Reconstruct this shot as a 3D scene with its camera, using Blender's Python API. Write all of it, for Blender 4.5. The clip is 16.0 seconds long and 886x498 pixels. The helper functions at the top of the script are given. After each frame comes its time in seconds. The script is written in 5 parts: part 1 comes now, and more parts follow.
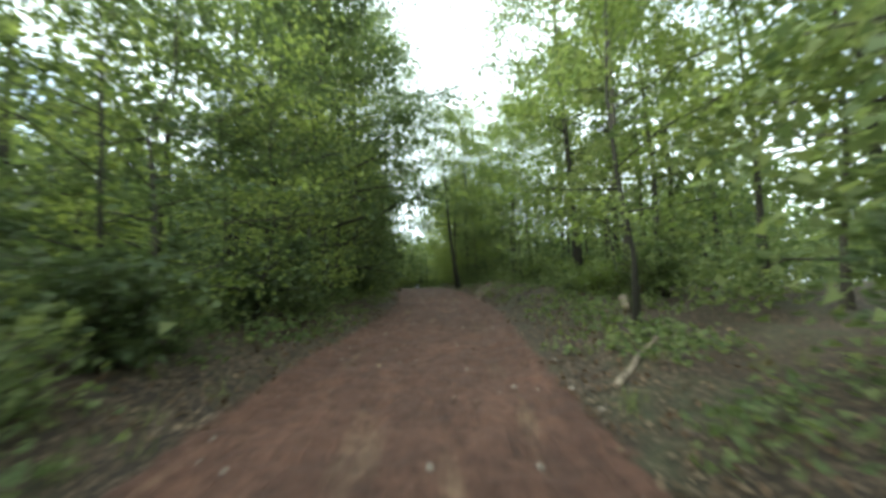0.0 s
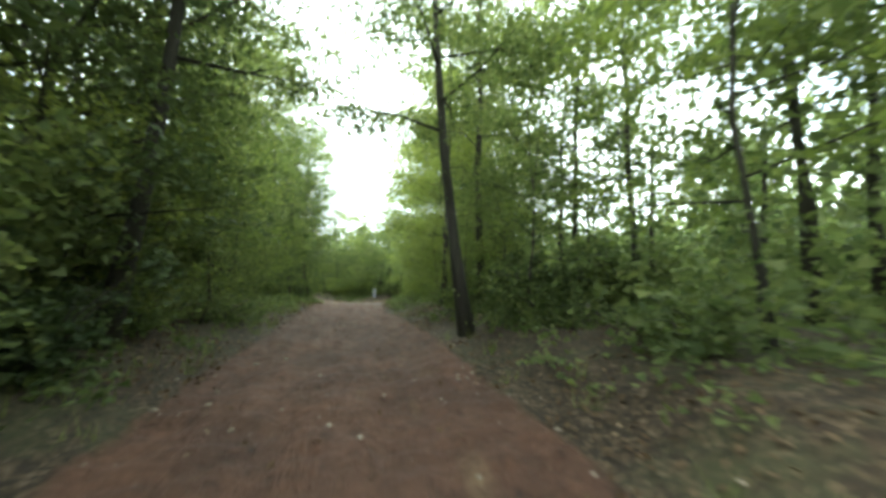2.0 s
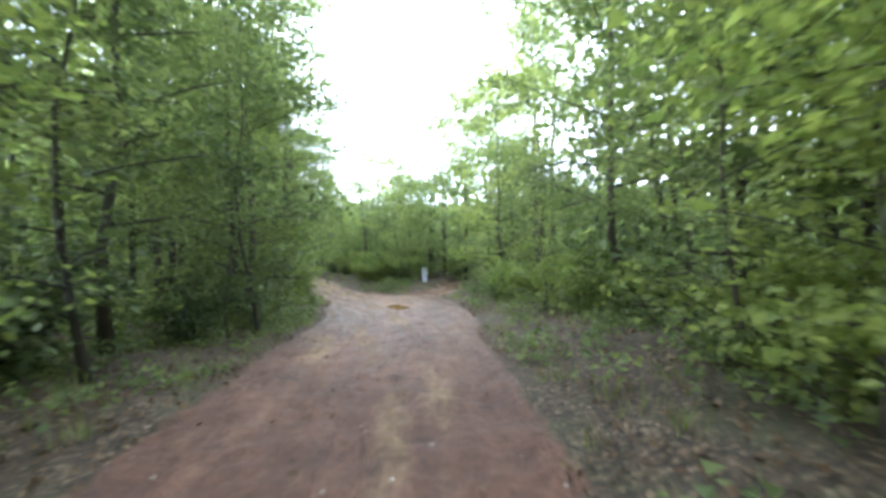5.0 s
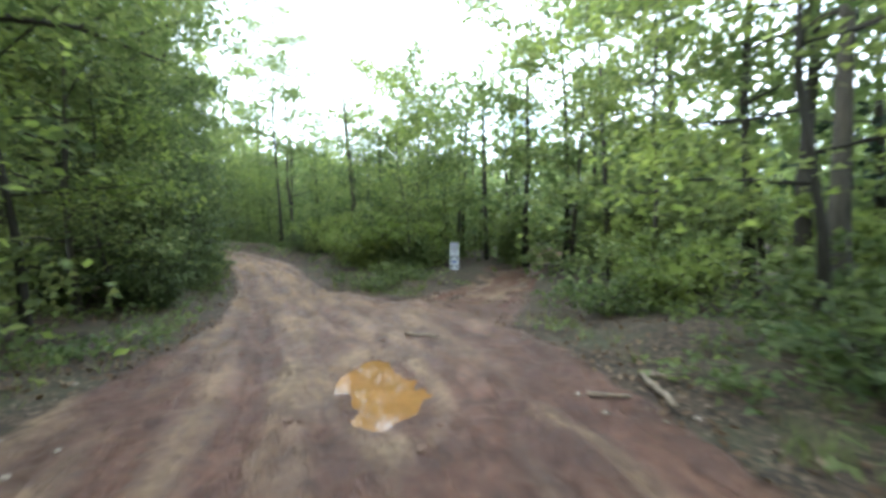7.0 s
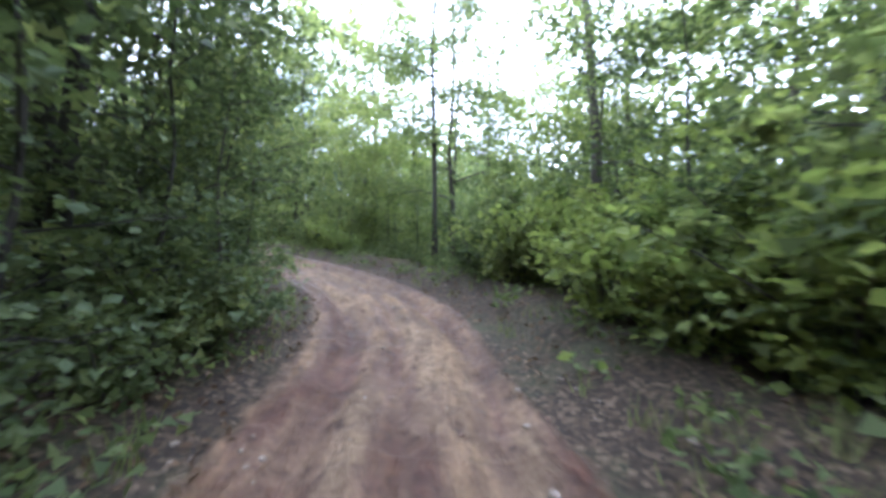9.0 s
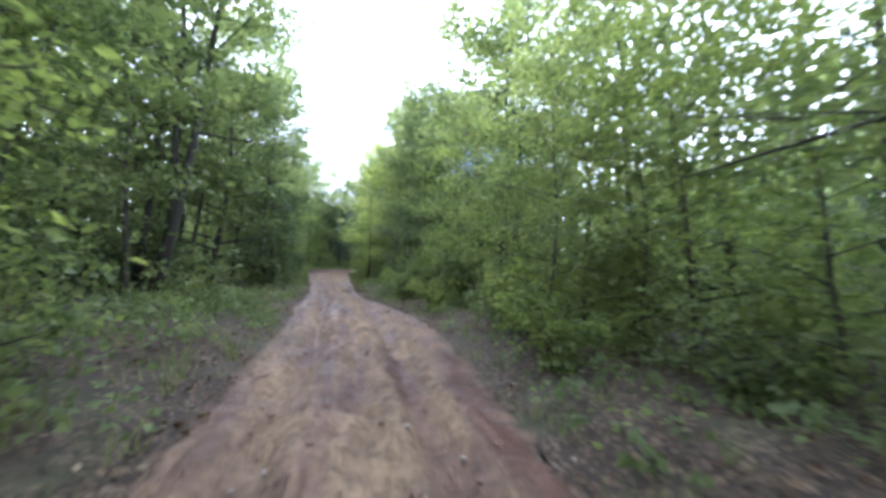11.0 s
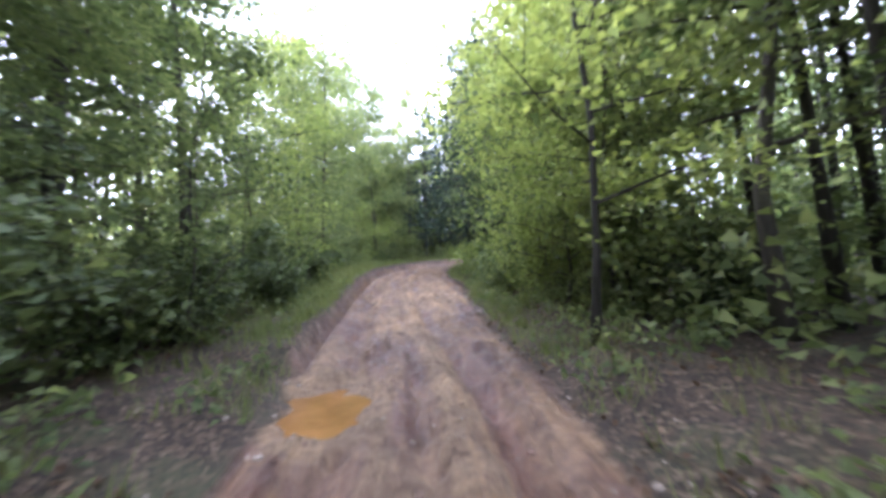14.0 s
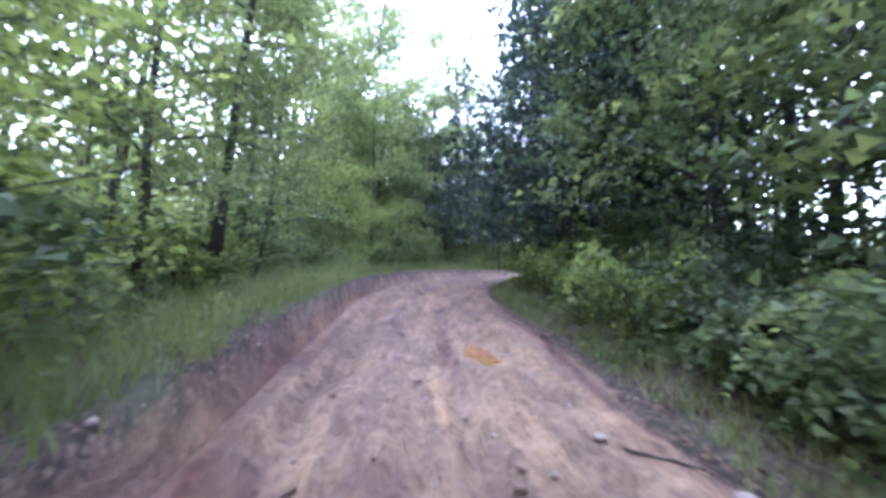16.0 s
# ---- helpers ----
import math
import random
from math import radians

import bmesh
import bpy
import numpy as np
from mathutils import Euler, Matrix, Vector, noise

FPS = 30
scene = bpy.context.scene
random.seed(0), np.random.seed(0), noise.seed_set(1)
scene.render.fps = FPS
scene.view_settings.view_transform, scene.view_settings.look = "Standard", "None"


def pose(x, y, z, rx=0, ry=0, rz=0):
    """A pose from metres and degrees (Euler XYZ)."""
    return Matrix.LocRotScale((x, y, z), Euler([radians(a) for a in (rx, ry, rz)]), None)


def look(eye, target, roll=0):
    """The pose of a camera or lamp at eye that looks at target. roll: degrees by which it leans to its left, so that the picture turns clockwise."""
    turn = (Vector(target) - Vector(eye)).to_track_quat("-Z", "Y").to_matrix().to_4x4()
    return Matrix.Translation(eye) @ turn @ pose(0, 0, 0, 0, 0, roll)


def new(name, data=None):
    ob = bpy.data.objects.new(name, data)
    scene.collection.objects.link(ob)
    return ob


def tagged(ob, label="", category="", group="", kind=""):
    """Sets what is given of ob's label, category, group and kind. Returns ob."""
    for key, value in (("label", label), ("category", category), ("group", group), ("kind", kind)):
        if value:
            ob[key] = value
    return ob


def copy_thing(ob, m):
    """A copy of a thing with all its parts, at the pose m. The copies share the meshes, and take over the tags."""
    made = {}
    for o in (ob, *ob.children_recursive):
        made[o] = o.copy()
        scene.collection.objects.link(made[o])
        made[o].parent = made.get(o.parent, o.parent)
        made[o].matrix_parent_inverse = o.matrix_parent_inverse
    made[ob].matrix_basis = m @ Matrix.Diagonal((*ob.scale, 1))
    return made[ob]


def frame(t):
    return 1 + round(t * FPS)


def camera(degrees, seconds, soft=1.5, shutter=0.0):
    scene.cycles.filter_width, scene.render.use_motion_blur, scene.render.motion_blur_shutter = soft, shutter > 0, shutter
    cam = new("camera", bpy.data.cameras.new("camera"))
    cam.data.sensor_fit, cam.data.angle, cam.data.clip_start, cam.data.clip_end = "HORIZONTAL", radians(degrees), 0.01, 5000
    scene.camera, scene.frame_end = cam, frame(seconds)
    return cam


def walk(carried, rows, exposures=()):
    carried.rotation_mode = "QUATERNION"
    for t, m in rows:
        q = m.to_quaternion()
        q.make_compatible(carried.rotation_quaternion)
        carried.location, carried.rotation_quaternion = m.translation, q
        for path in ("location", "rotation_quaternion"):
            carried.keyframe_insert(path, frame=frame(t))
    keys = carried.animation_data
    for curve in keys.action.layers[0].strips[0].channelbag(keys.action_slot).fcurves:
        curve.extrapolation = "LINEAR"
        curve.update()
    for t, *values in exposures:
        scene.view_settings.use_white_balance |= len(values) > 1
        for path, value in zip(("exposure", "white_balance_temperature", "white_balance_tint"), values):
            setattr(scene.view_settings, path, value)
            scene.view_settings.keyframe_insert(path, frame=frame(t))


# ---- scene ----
# ---- camera and its way ----
cam = camera(96.5, 16.0, soft=3.5, shutter=0.24)
PATH = [
    (0.0, -0.00, -0.00, 1.50, 2.49, 6.05, -1.26),
    (0.5, -0.32, 5.59, 1.93, -1.82, 6.39, -2.48),
    (1.0, -0.29, 10.34, 2.16, -5.59, 5.42, -2.65),
    (1.5, -0.51, 14.60, 2.40, -5.38, 6.06, 0.33),
    (2.0, -0.98, 18.47, 2.61, -2.11, 5.85, 0.61),
    (2.5, -1.59, 22.31, 2.87, 1.52, 5.64, -0.36),
    (3.0, -2.11, 25.47, 3.09, 3.61, 4.75, -0.98),
    (3.5, -2.61, 28.69, 3.08, 4.97, 2.39, -2.00),
    (4.0, -3.13, 31.02, 3.20, 5.55, 1.75, -2.71),
    (4.2, -3.29, 31.93, 3.22, 5.67, 1.35, -2.77),
    (4.7, -3.69, 34.43, 3.29, 4.88, 1.26, -2.16),
    (5.2, -4.00, 37.24, 3.31, 2.71, 1.07, -0.78),
    (5.7, -4.32, 40.26, 3.26, 0.96, 0.86, 0.68),
    (6.3, -4.90, 44.05, 3.11, 1.93, 0.74, 1.53),
    (6.5, -5.10, 45.28, 3.05, 2.42, 0.97, 1.26),
    (7.0, -5.77, 48.52, 2.85, 6.12, -1.76, -0.65),
    (7.5, -6.92, 51.22, 2.79, 10.37, 5.38, -0.02),
    (8.0, -8.15, 53.98, 2.82, 17.34, 0.47, -0.58),
    (8.5, -9.53, 56.24, 2.69, 22.11, -1.15, 1.82),
    (9.0, -10.93, 58.29, 2.58, 27.53, 1.72, 2.02),
    (9.2, -11.55, 59.01, 2.60, 29.20, 1.97, 4.83),
    (9.7, -12.69, 60.98, 2.66, 36.53, 2.73, 4.37),
    (10.2, -13.71, 62.86, 2.92, 46.59, 4.44, 3.34),
    (10.7, -15.32, 64.55, 3.29, 56.66, 6.23, 2.26),
    (11.0, -16.88, 65.43, 3.52, 61.59, 6.98, 1.80),
    (11.3, -19.07, 66.19, 3.73, 64.97, 7.28, 1.62),
    (11.5, -20.67, 66.58, 3.88, 66.70, 7.07, 2.71),
    (12.0, -25.04, 67.80, 4.19, 70.59, 6.34, 4.93),
    (12.5, -29.53, 68.80, 4.37, 73.19, 6.08, 2.45),
    (13.0, -33.07, 69.57, 4.71, 74.23, 5.46, -0.39),
    (13.5, -36.68, 70.28, 5.00, 74.57, 4.88, -1.73),
    (14.0, -40.00, 70.86, 5.33, 73.59, 4.49, -2.29),
    (14.5, -42.91, 71.54, 5.59, 73.19, 2.50, -5.40),
    (15.0, -45.38, 71.91, 5.67, 74.10, 3.98, 1.95),
    (15.5, -47.75, 72.16, 5.82, 74.35, 4.95, 3.14),
    (16.0, -50.11, 72.55, 5.99, 74.62, 5.36, 2.81),
]
EXPOSURES = [(0, 1.4, 6000, -4), (0.5, 1.75, 5950, -3), (1.0, 1.6, 6400, -11), (1.5, 1.95, 6400, -8), (2, 2.2, 6250, -6), (2.5, 2.5, 5650, 4), (3, 2.55, 5450, 9), (4.2, 2.9, 5500, 8), (7, 2.5, 5500, 6), (8, 2.6, 5250, 13), (9, 2.75, 5150, 20), (11.5, 2.5, 5250, 17), (12, 2.9, 5100, 26), (12.5, 2.9, 4900, 28), (13, 2.3, 5000, 23), (13.5, 2.95, 5250, 27), (14, 3.05, 5350, 29), (15, 3.65, 4850, 32), (16, 3.2, 4800, 36)]
walk(cam, [(t, pose(x, y, z, 90 + pitch, 0, yaw) @ pose(0, 0, 0, 0, 0, roll)) for t, x, y, z, yaw, pitch, roll in PATH], EXPOSURES)


# ---- terrain plan: the way of the track, its rise, and the ground beside it ----
def smoothed(values, width):
    kernel = np.hanning(2 * width + 3)[1:-1]
    kernel /= kernel.sum()
    padded = np.concatenate([2 * values[0] - values[width:0:-1], values, 2 * values[-1] - values[-2:-width - 2:-1]])
    return np.convolve(padded, kernel, "valid")


EYE = 1.5


def track_line():
    """The centre of the track every 0.25 m: x, y, z, from 30 m before the first place to 45 m past the last one."""
    pts = np.array([r[1:4] for r in PATH], float)
    pts[:, 2] -= EYE
    first, last = pts[0], pts[-1]
    back = [first + np.array([0.1, -1.0, -0.06]) * k for k in (30, 20, 10, 4)]
    ahead, turn, at = [], math.atan2(pts[-1][1] - pts[-3][1], pts[-1][0] - pts[-3][0]), last.copy()
    for k in range(12):
        turn -= 0.03 if k < 3 else 0.2
        at = at + np.array([math.cos(turn) * 4, math.sin(turn) * 4, 0.36 if k < 6 else 0.1])
        ahead.append(at.copy())
    pts = np.array([*back, *pts, *ahead])
    far = np.r_[0, np.cumsum(np.linalg.norm(np.diff(pts[:, :2], axis=0), axis=1))]
    s = np.arange(0, far[-1], 0.25)
    line = np.stack([np.interp(s, far, pts[:, i]) for i in range(3)], 1)
    for i, width in ((0, 14), (1, 14), (2, 26)):
        line[:, i] = smoothed(line[:, i], width)
    return line


LINE = track_line()
ALONG = np.r_[0, np.cumsum(np.linalg.norm(np.diff(LINE[:, :2], axis=0), axis=1))]
WAY = np.gradient(LINE[:, :2], axis=0)
WAY /= np.linalg.norm(WAY, axis=1)[:, None]
SIDE = np.stack([WAY[:, 1], -WAY[:, 0]], 1)      # to the right of the way


def track_at(x, y):
    """How far along the track a place lies, and how far to the right of its centre."""
    off = np.array([x, y]) - LINE[:, :2]
    n = int(np.argmin((off ** 2).sum(1)))
    return ALONG[n] + off[n] @ WAY[n], off[n] @ SIDE[n], n


def place(s, d):
    """The place s metres along the track and d metres to the right of its centre."""
    n = min(len(ALONG) - 1, max(0, int(round(s / 0.25))))
    rest = s - ALONG[n]
    return LINE[n, :2] + WAY[n] * rest + SIDE[n] * d


def smooth(a, b, v):
    u = min(1.0, max(0.0, (v - a) / (b - a)))
    return u * u * (3 - 2 * u)

# ---- sky, sun and light ----
world = bpy.data.worlds.new("sky")
scene.world = world
world.use_nodes = True
wn, wl = world.node_tree.nodes, world.node_tree.links
sky = wn.new("ShaderNodeTexSky")
sky.sky_type, sky.sun_disc = "NISHITA", False
sky.sun_elevation, sky.sun_rotation = radians(30), radians(-110)
blue = wn["Background"]
blue.inputs["Strength"].default_value = 0.12
wl.new(sky.outputs["Color"], blue.inputs["Color"])
cloud = wn.new("ShaderNodeBackground")
cloud.inputs["Color"].default_value = (0.93, 0.97, 1.0, 1)
cloud.inputs["Strength"].default_value = 1.2
where = wn.new("ShaderNodeTexCoord")
puffs = wn.new("ShaderNodeTexNoise")
puffs.inputs["Scale"].default_value, puffs.inputs["Detail"].default_value = 2.4, 5
ramp = wn.new("ShaderNodeValToRGB")
ramp.color_ramp.elements[0].position, ramp.color_ramp.elements[1].position = 0.3, 0.46
wl.new(where.outputs["Generated"], puffs.inputs["Vector"])
wl.new(puffs.outputs["Fac"], ramp.inputs["Fac"])
mixed = wn.new("ShaderNodeMixShader")
wl.new(ramp.outputs["Color"], mixed.inputs["Fac"])
wl.new(blue.outputs[0], mixed.inputs[1])
wl.new(cloud.outputs[0], mixed.inputs[2])
wl.new(mixed.outputs[0], wn["World Output"].inputs["Surface"])

sun = new("sun", bpy.data.lights.new("sun", "SUN"))
sun.data.energy, sun.data.angle, sun.data.color = 2.9, radians(16), (1.0, 0.95, 0.86)
SUN_WAY = Vector((-math.sin(radians(110)) * math.cos(radians(30)), math.cos(radians(110)) * math.cos(radians(30)), math.sin(radians(30))))
sun.matrix_world = look(SUN_WAY * 100, (0, 0, 0))


# ---- materials ----
class Mat:
    """A node material with a principled shader, and short ways to make its nodes."""

    def __init__(self, name, rough=0.8):
        self.m = bpy.data.materials.new(name)
        self.m.use_nodes = True
        self.n, self.l = self.m.node_tree.nodes, self.m.node_tree.links
        self.p = self.n["Principled BSDF"]
        self.p.inputs["Roughness"].default_value = rough

    def node(self, kind, **ins):
        nd = self.n.new(kind)
        for key, value in ins.items():
            nd.inputs[key].default_value = value
        return nd

    def noise(self, scale, detail=4, vector=None, rough=0.6):
        nd = self.node("ShaderNodeTexNoise", Scale=scale, Detail=detail, Roughness=rough)
        if vector is None:
            vector = self.node("ShaderNodeTexCoord").outputs["Object"]
        self.l.new(vector, nd.inputs["Vector"])
        return nd.outputs["Fac"]

    def ramp(self, fac, *stops):
        nd = self.node("ShaderNodeValToRGB")
        e = nd.color_ramp.elements
        while len(e) < len(stops):
            e.new(0.5)
        for k, (pos, col) in enumerate(stops):
            e[k].position, e[k].color = pos, (*col, 1) if len(col) == 3 else col
        self.l.new(fac, nd.inputs["Fac"])
        return nd.outputs["Color"]

    def mix(self, fac, a, b, blend="MIX"):
        nd = self.node("ShaderNodeMix")
        nd.data_type, nd.blend_type = "RGBA", blend
        for sock, v in ((nd.inputs[0], fac), (nd.inputs[6], a), (nd.inputs[7], b)):
            if hasattr(v, "is_linked"):
                self.l.new(v, sock)
            else:
                sock.default_value = v if not isinstance(v, tuple) else (*v, 1)
        return nd.outputs[2]

    def maths(self, op, a, b=0.0):
        nd = self.node("ShaderNodeMath")
        nd.operation = op
        for sock, v in ((nd.inputs[0], a), (nd.inputs[1], b)):
            if hasattr(v, "is_linked"):
                self.l.new(v, sock)
            else:
                sock.default_value = v
        return nd.outputs[0]

    def attr(self, name):
        nd = self.node("ShaderNodeAttribute")
        nd.attribute_name = name
        return nd.outputs["Fac"]

    def colour(self, out):
        self.l.new(out, self.p.inputs["Base Color"])

    def bump(self, height, strength, distance):
        nd = self.node("ShaderNodeBump", Strength=strength, Distance=distance)
        self.l.new(height, nd.inputs["Height"])
        self.l.new(nd.outputs["Normal"], self.p.inputs["Normal"])


def leaf_material(name, dark, mid, light, see=0.42, rough=0.6):
    """Foliage: colour varies from tree to tree and from leaf to leaf; some of the light passes through the blades."""
    m = Mat(name, rough)
    own = m.node("ShaderNodeObjectInfo").outputs["Random"]
    leaf = m.node("ShaderNodeNewGeometry").outputs["Random Per Island"]
    fac = m.maths("ADD", m.maths("MULTIPLY", leaf, 0.4), m.maths("MULTIPLY", own, 0.25))
    clump = m.ramp(m.noise(1.1, 2), (0.33, (0, 0, 0)), (0.67, (1, 1, 1)))
    fac = m.maths("ADD", fac, m.maths("MULTIPLY", clump, 0.35))
    col = m.ramp(fac, (0.1, dark), (0.5, mid), (0.93, light))
    m.colour(col)
    m.p.inputs["Specular IOR Level"].default_value = 0.28
    thru = m.node("ShaderNodeBsdfTranslucent")
    bright = m.mix(1.0, col, (1.45, 1.45, 1.0), "MULTIPLY")
    m.l.new(bright, thru.inputs["Color"])
    mx = m.node("ShaderNodeMixShader", Fac=see)
    m.l.new(m.p.outputs[0], mx.inputs[1])
    m.l.new(thru.outputs[0], mx.inputs[2])
    m.l.new(mx.outputs[0], m.n["Material Output"].inputs["Surface"])
    return m.m


LEAF = leaf_material("broad_leaves", (0.050, 0.080, 0.034), (0.138, 0.174, 0.074), (0.248, 0.278, 0.112), 0.54)
LEAF_BRIGHT = leaf_material("young_leaves", (0.095, 0.136, 0.044), (0.190, 0.236, 0.074), (0.300, 0.338, 0.110), 0.56)
# dark tone: own colour on oaks; on saplings and bushes it imitates shade
LEAF_DARK = leaf_material("oak_and_shaded_leaves", (0.038, 0.059, 0.028), (0.078, 0.108, 0.046), (0.130, 0.162, 0.066), 0.35)
NEEDLE = leaf_material("pine_needles", (0.018, 0.034, 0.022), (0.030, 0.052, 0.034), (0.046, 0.074, 0.046), 0.2)
GRASS = leaf_material("grass_blades", (0.07, 0.10, 0.030), (0.14, 0.17, 0.050), (0.23, 0.24, 0.10), 0.4)


def bark_material(name, dark, light, scale=1.0):
    m = Mat(name, 0.92)
    co = m.node("ShaderNodeTexCoord").outputs["Object"]
    mp = m.node("ShaderNodeMapping", Scale=(14 * scale, 14 * scale, 2.2 * scale))
    m.l.new(co, mp.inputs["Vector"])
    grain = m.noise(1.0, 6, mp.outputs["Vector"], 0.7)
    patch = m.noise(1.3, 3)
    col = m.mix(m.maths("MULTIPLY", patch, 0.6), m.ramp(grain, (0.35, dark), (0.68, light)), (0.040, 0.044, 0.030))
    m.colour(col)
    m.bump(grain, 0.9, 0.03)
    return m.m


BARK = bark_material("grey_brown_bark", (0.030, 0.024, 0.018), (0.105, 0.088, 0.070))
BARK_DARK = bark_material("dark_bark", (0.014, 0.011, 0.008), (0.046, 0.036, 0.029))
BARK_PALE = bark_material("pale_bark", (0.10, 0.09, 0.075), (0.30, 0.28, 0.245))


def soil_material():
    """Red clay and yellow sand on the track, leaf litter and moss beside it."""
    m = Mat("forest_soil", 0.85)
    way = m.node("ShaderNodeUVMap")
    way.uv_map = "way"
    streak = m.node("ShaderNodeMapping", Scale=(0.26, 1.9, 1))
    m.l.new(way.outputs[0], streak.inputs["Vector"])
    wheel = m.noise(1.0, 4, streak.outputs["Vector"], 0.55)
    clods = m.noise(9.0, 6, None, 0.7)
    fine = m.noise(60.0, 4, None, 0.7)
    wide = m.noise(0.9, 4)
    sand = m.attr("sand")
    clay = m.ramp(clods, (0.30, (0.053, 0.022, 0.0135)), (0.46, (0.098, 0.042, 0.026)), (0.70, (0.148, 0.071, 0.044)))
    pale = m.ramp(clods, (0.30, (0.110, 0.067, 0.039)), (0.46, (0.195, 0.127, 0.076)), (0.70, (0.285, 0.198, 0.122)))
    amount = m.maths("ADD", m.maths("MULTIPLY", sand, 1.0), m.maths("MULTIPLY", m.maths("SUBTRACT", wheel, 0.5), 5.0))
    amount = m.maths("ADD", amount, m.maths("MULTIPLY", m.maths("SUBTRACT", wide, 0.5), 1.4))
    soft = m.node("ShaderNodeClamp")
    m.l.new(amount, soft.inputs["Value"])
    bare = m.mix(soft.outputs[0], clay, pale)
    strips = m.node("ShaderNodeMapping", Scale=(0.28, 1.7, 1), Location=(3.3, 0.4, 0))
    m.l.new(way.outputs[0], strips.inputs["Vector"])
    yellow = m.maths("MULTIPLY", m.ramp(m.noise(1.0, 5, strips.outputs["Vector"], 0.68), (0.50, (0, 0, 0)), (0.60, (1, 1, 1))), m.attr("ochre"))
    bare = m.mix(yellow, bare, m.ramp(clods, (0.3, (0.20, 0.115, 0.055)), (0.7, (0.40, 0.265, 0.145))))
    leaves = m.node("ShaderNodeTexVoronoi", Scale=24.0)
    co = m.node("ShaderNodeTexCoord").outputs["Object"]
    m.l.new(co, leaves.inputs["Vector"])
    tint = m.node("ShaderNodeSeparateColor")
    m.l.new(leaves.outputs["Color"], tint.inputs[0])
    litter = m.ramp(tint.outputs[0], (0.0, (0.018, 0.012, 0.007)), (0.45, (0.042, 0.026, 0.015)), (0.8, (0.076, 0.049, 0.029)), (1.0, (0.16, 0.115, 0.075)))
    moss = m.ramp(fine, (0.3, (0.036, 0.044, 0.018)), (0.7, (0.085, 0.092, 0.038)))
    floor = m.mix(m.ramp(m.noise(0.8, 7, None, 0.7), (0.50, (0, 0, 0)), (0.74, (1, 1, 1))), litter, moss)
    edge = m.maths("ADD", m.attr("bare"), m.maths("MULTIPLY", m.maths("SUBTRACT", m.noise(3.0, 5), 0.5), 0.9))
    cut = m.ramp(edge, (0.36, (0, 0, 0)), (0.62, (1, 1, 1)))
    lumps = m.ramp(m.noise(3.6, 9, None, 0.78), (0.36, (0.52, 0.50, 0.50)), (0.43, (0.95, 0.95, 0.95)), (0.66, (1.14, 1.14, 1.14)))
    strewn = m.node("ShaderNodeMapping", Scale=(0.85, 2.6, 1), Location=(7.1, 2.2, 0))
    m.l.new(way.outputs[0], strewn.inputs["Vector"])
    plates = m.ramp(m.noise(1.0, 7, strewn.outputs["Vector"], 0.66), (0.46, (0, 0, 0)), (0.53, (1, 1, 1)))
    bare = m.mix(1.0, bare, m.mix(plates, (0.84, 0.82, 0.82), (1.05, 1.05, 1.05)), "MULTIPLY")
    patches = m.ramp(m.noise(0.7, 5, None, 0.65), (0.36, (0.76, 0.74, 0.74)), (0.52, (1.0, 1.0, 1.0)), (0.68, (1.15, 1.15, 1.13)))
    bare = m.mix(1.0, m.mix(1.0, bare, lumps, "MULTIPLY"), patches, "MULTIPLY")
    m.colour(m.mix(cut, floor, bare))
    damp = m.ramp(soft.outputs[0], (0.0, (0.40, 0.40, 0.40)), (0.45, (0.62, 0.62, 0.62)), (0.9, (0.85, 0.85, 0.85)))
    m.l.new(m.mix(m.maths("MULTIPLY", cut, m.attr("wet")), (0.9, 0.9, 0.9), damp), m.p.inputs["Roughness"])
    relief = m.maths("ADD", m.maths("MULTIPLY", clods, 0.8), m.maths("MULTIPLY", fine, 0.35))
    m.bump(m.maths("ADD", relief, m.maths("MULTIPLY", plates, m.maths("MULTIPLY", cut, 0.45))), 0.9, 0.055)
    return m.m


SOIL = soil_material()


def plain(name, dark, light, scale, rough=0.7, bump=0.3, metal=0.0):
    m = Mat(name, rough)
    f = m.noise(scale, 5)
    m.colour(m.ramp(f, (0.3, dark), (0.7, light)))
    m.bump(f, bump, 0.01)
    m.p.inputs["Metallic"].default_value = metal
    return m.m


STONE = plain("pale_stone", (0.15, 0.115, 0.09), (0.34, 0.28, 0.23), 9.0, 0.85)
DEAD_LEAF = leaf_material("dead_leaves", (0.042, 0.025, 0.014), (0.095, 0.058, 0.033), (0.25, 0.185, 0.125), 0.15, 0.8)
WOOD = plain("weathered_wood", (0.10, 0.075, 0.055), (0.30, 0.235, 0.17), 14.0, 0.9)
STUMP = plain("reddish_stump", (0.09, 0.045, 0.028), (0.22, 0.115, 0.07), 16.0, 0.9)
SIGN_WHITE = plain("sign_white", (0.46, 0.47, 0.51), (0.60, 0.61, 0.65), 12.0, 0.45, 0.05)
SIGN_GREY = plain("sign_grey", (0.10, 0.105, 0.12), (0.16, 0.165, 0.18), 12.0, 0.5, 0.05)
SIGN_MID = plain("sign_mid_grey", (0.22, 0.225, 0.24), (0.34, 0.345, 0.36), 12.0, 0.5, 0.05)
SIGN_BLACK = plain("sign_black", (0.012, 0.012, 0.014), (0.03, 0.03, 0.034), 12.0, 0.5, 0.05)
SIGN_BLUE = plain("sign_blue", (0.012, 0.035, 0.26), (0.025, 0.06, 0.36), 12.0, 0.45, 0.05)
CLOD = plain("brown_clods", (0.095, 0.052, 0.036), (0.21, 0.135, 0.095), 9.0, 0.9)
POST = plain("sign_post_brown", (0.05, 0.04, 0.032), (0.10, 0.085, 0.07), 14.0, 0.8)


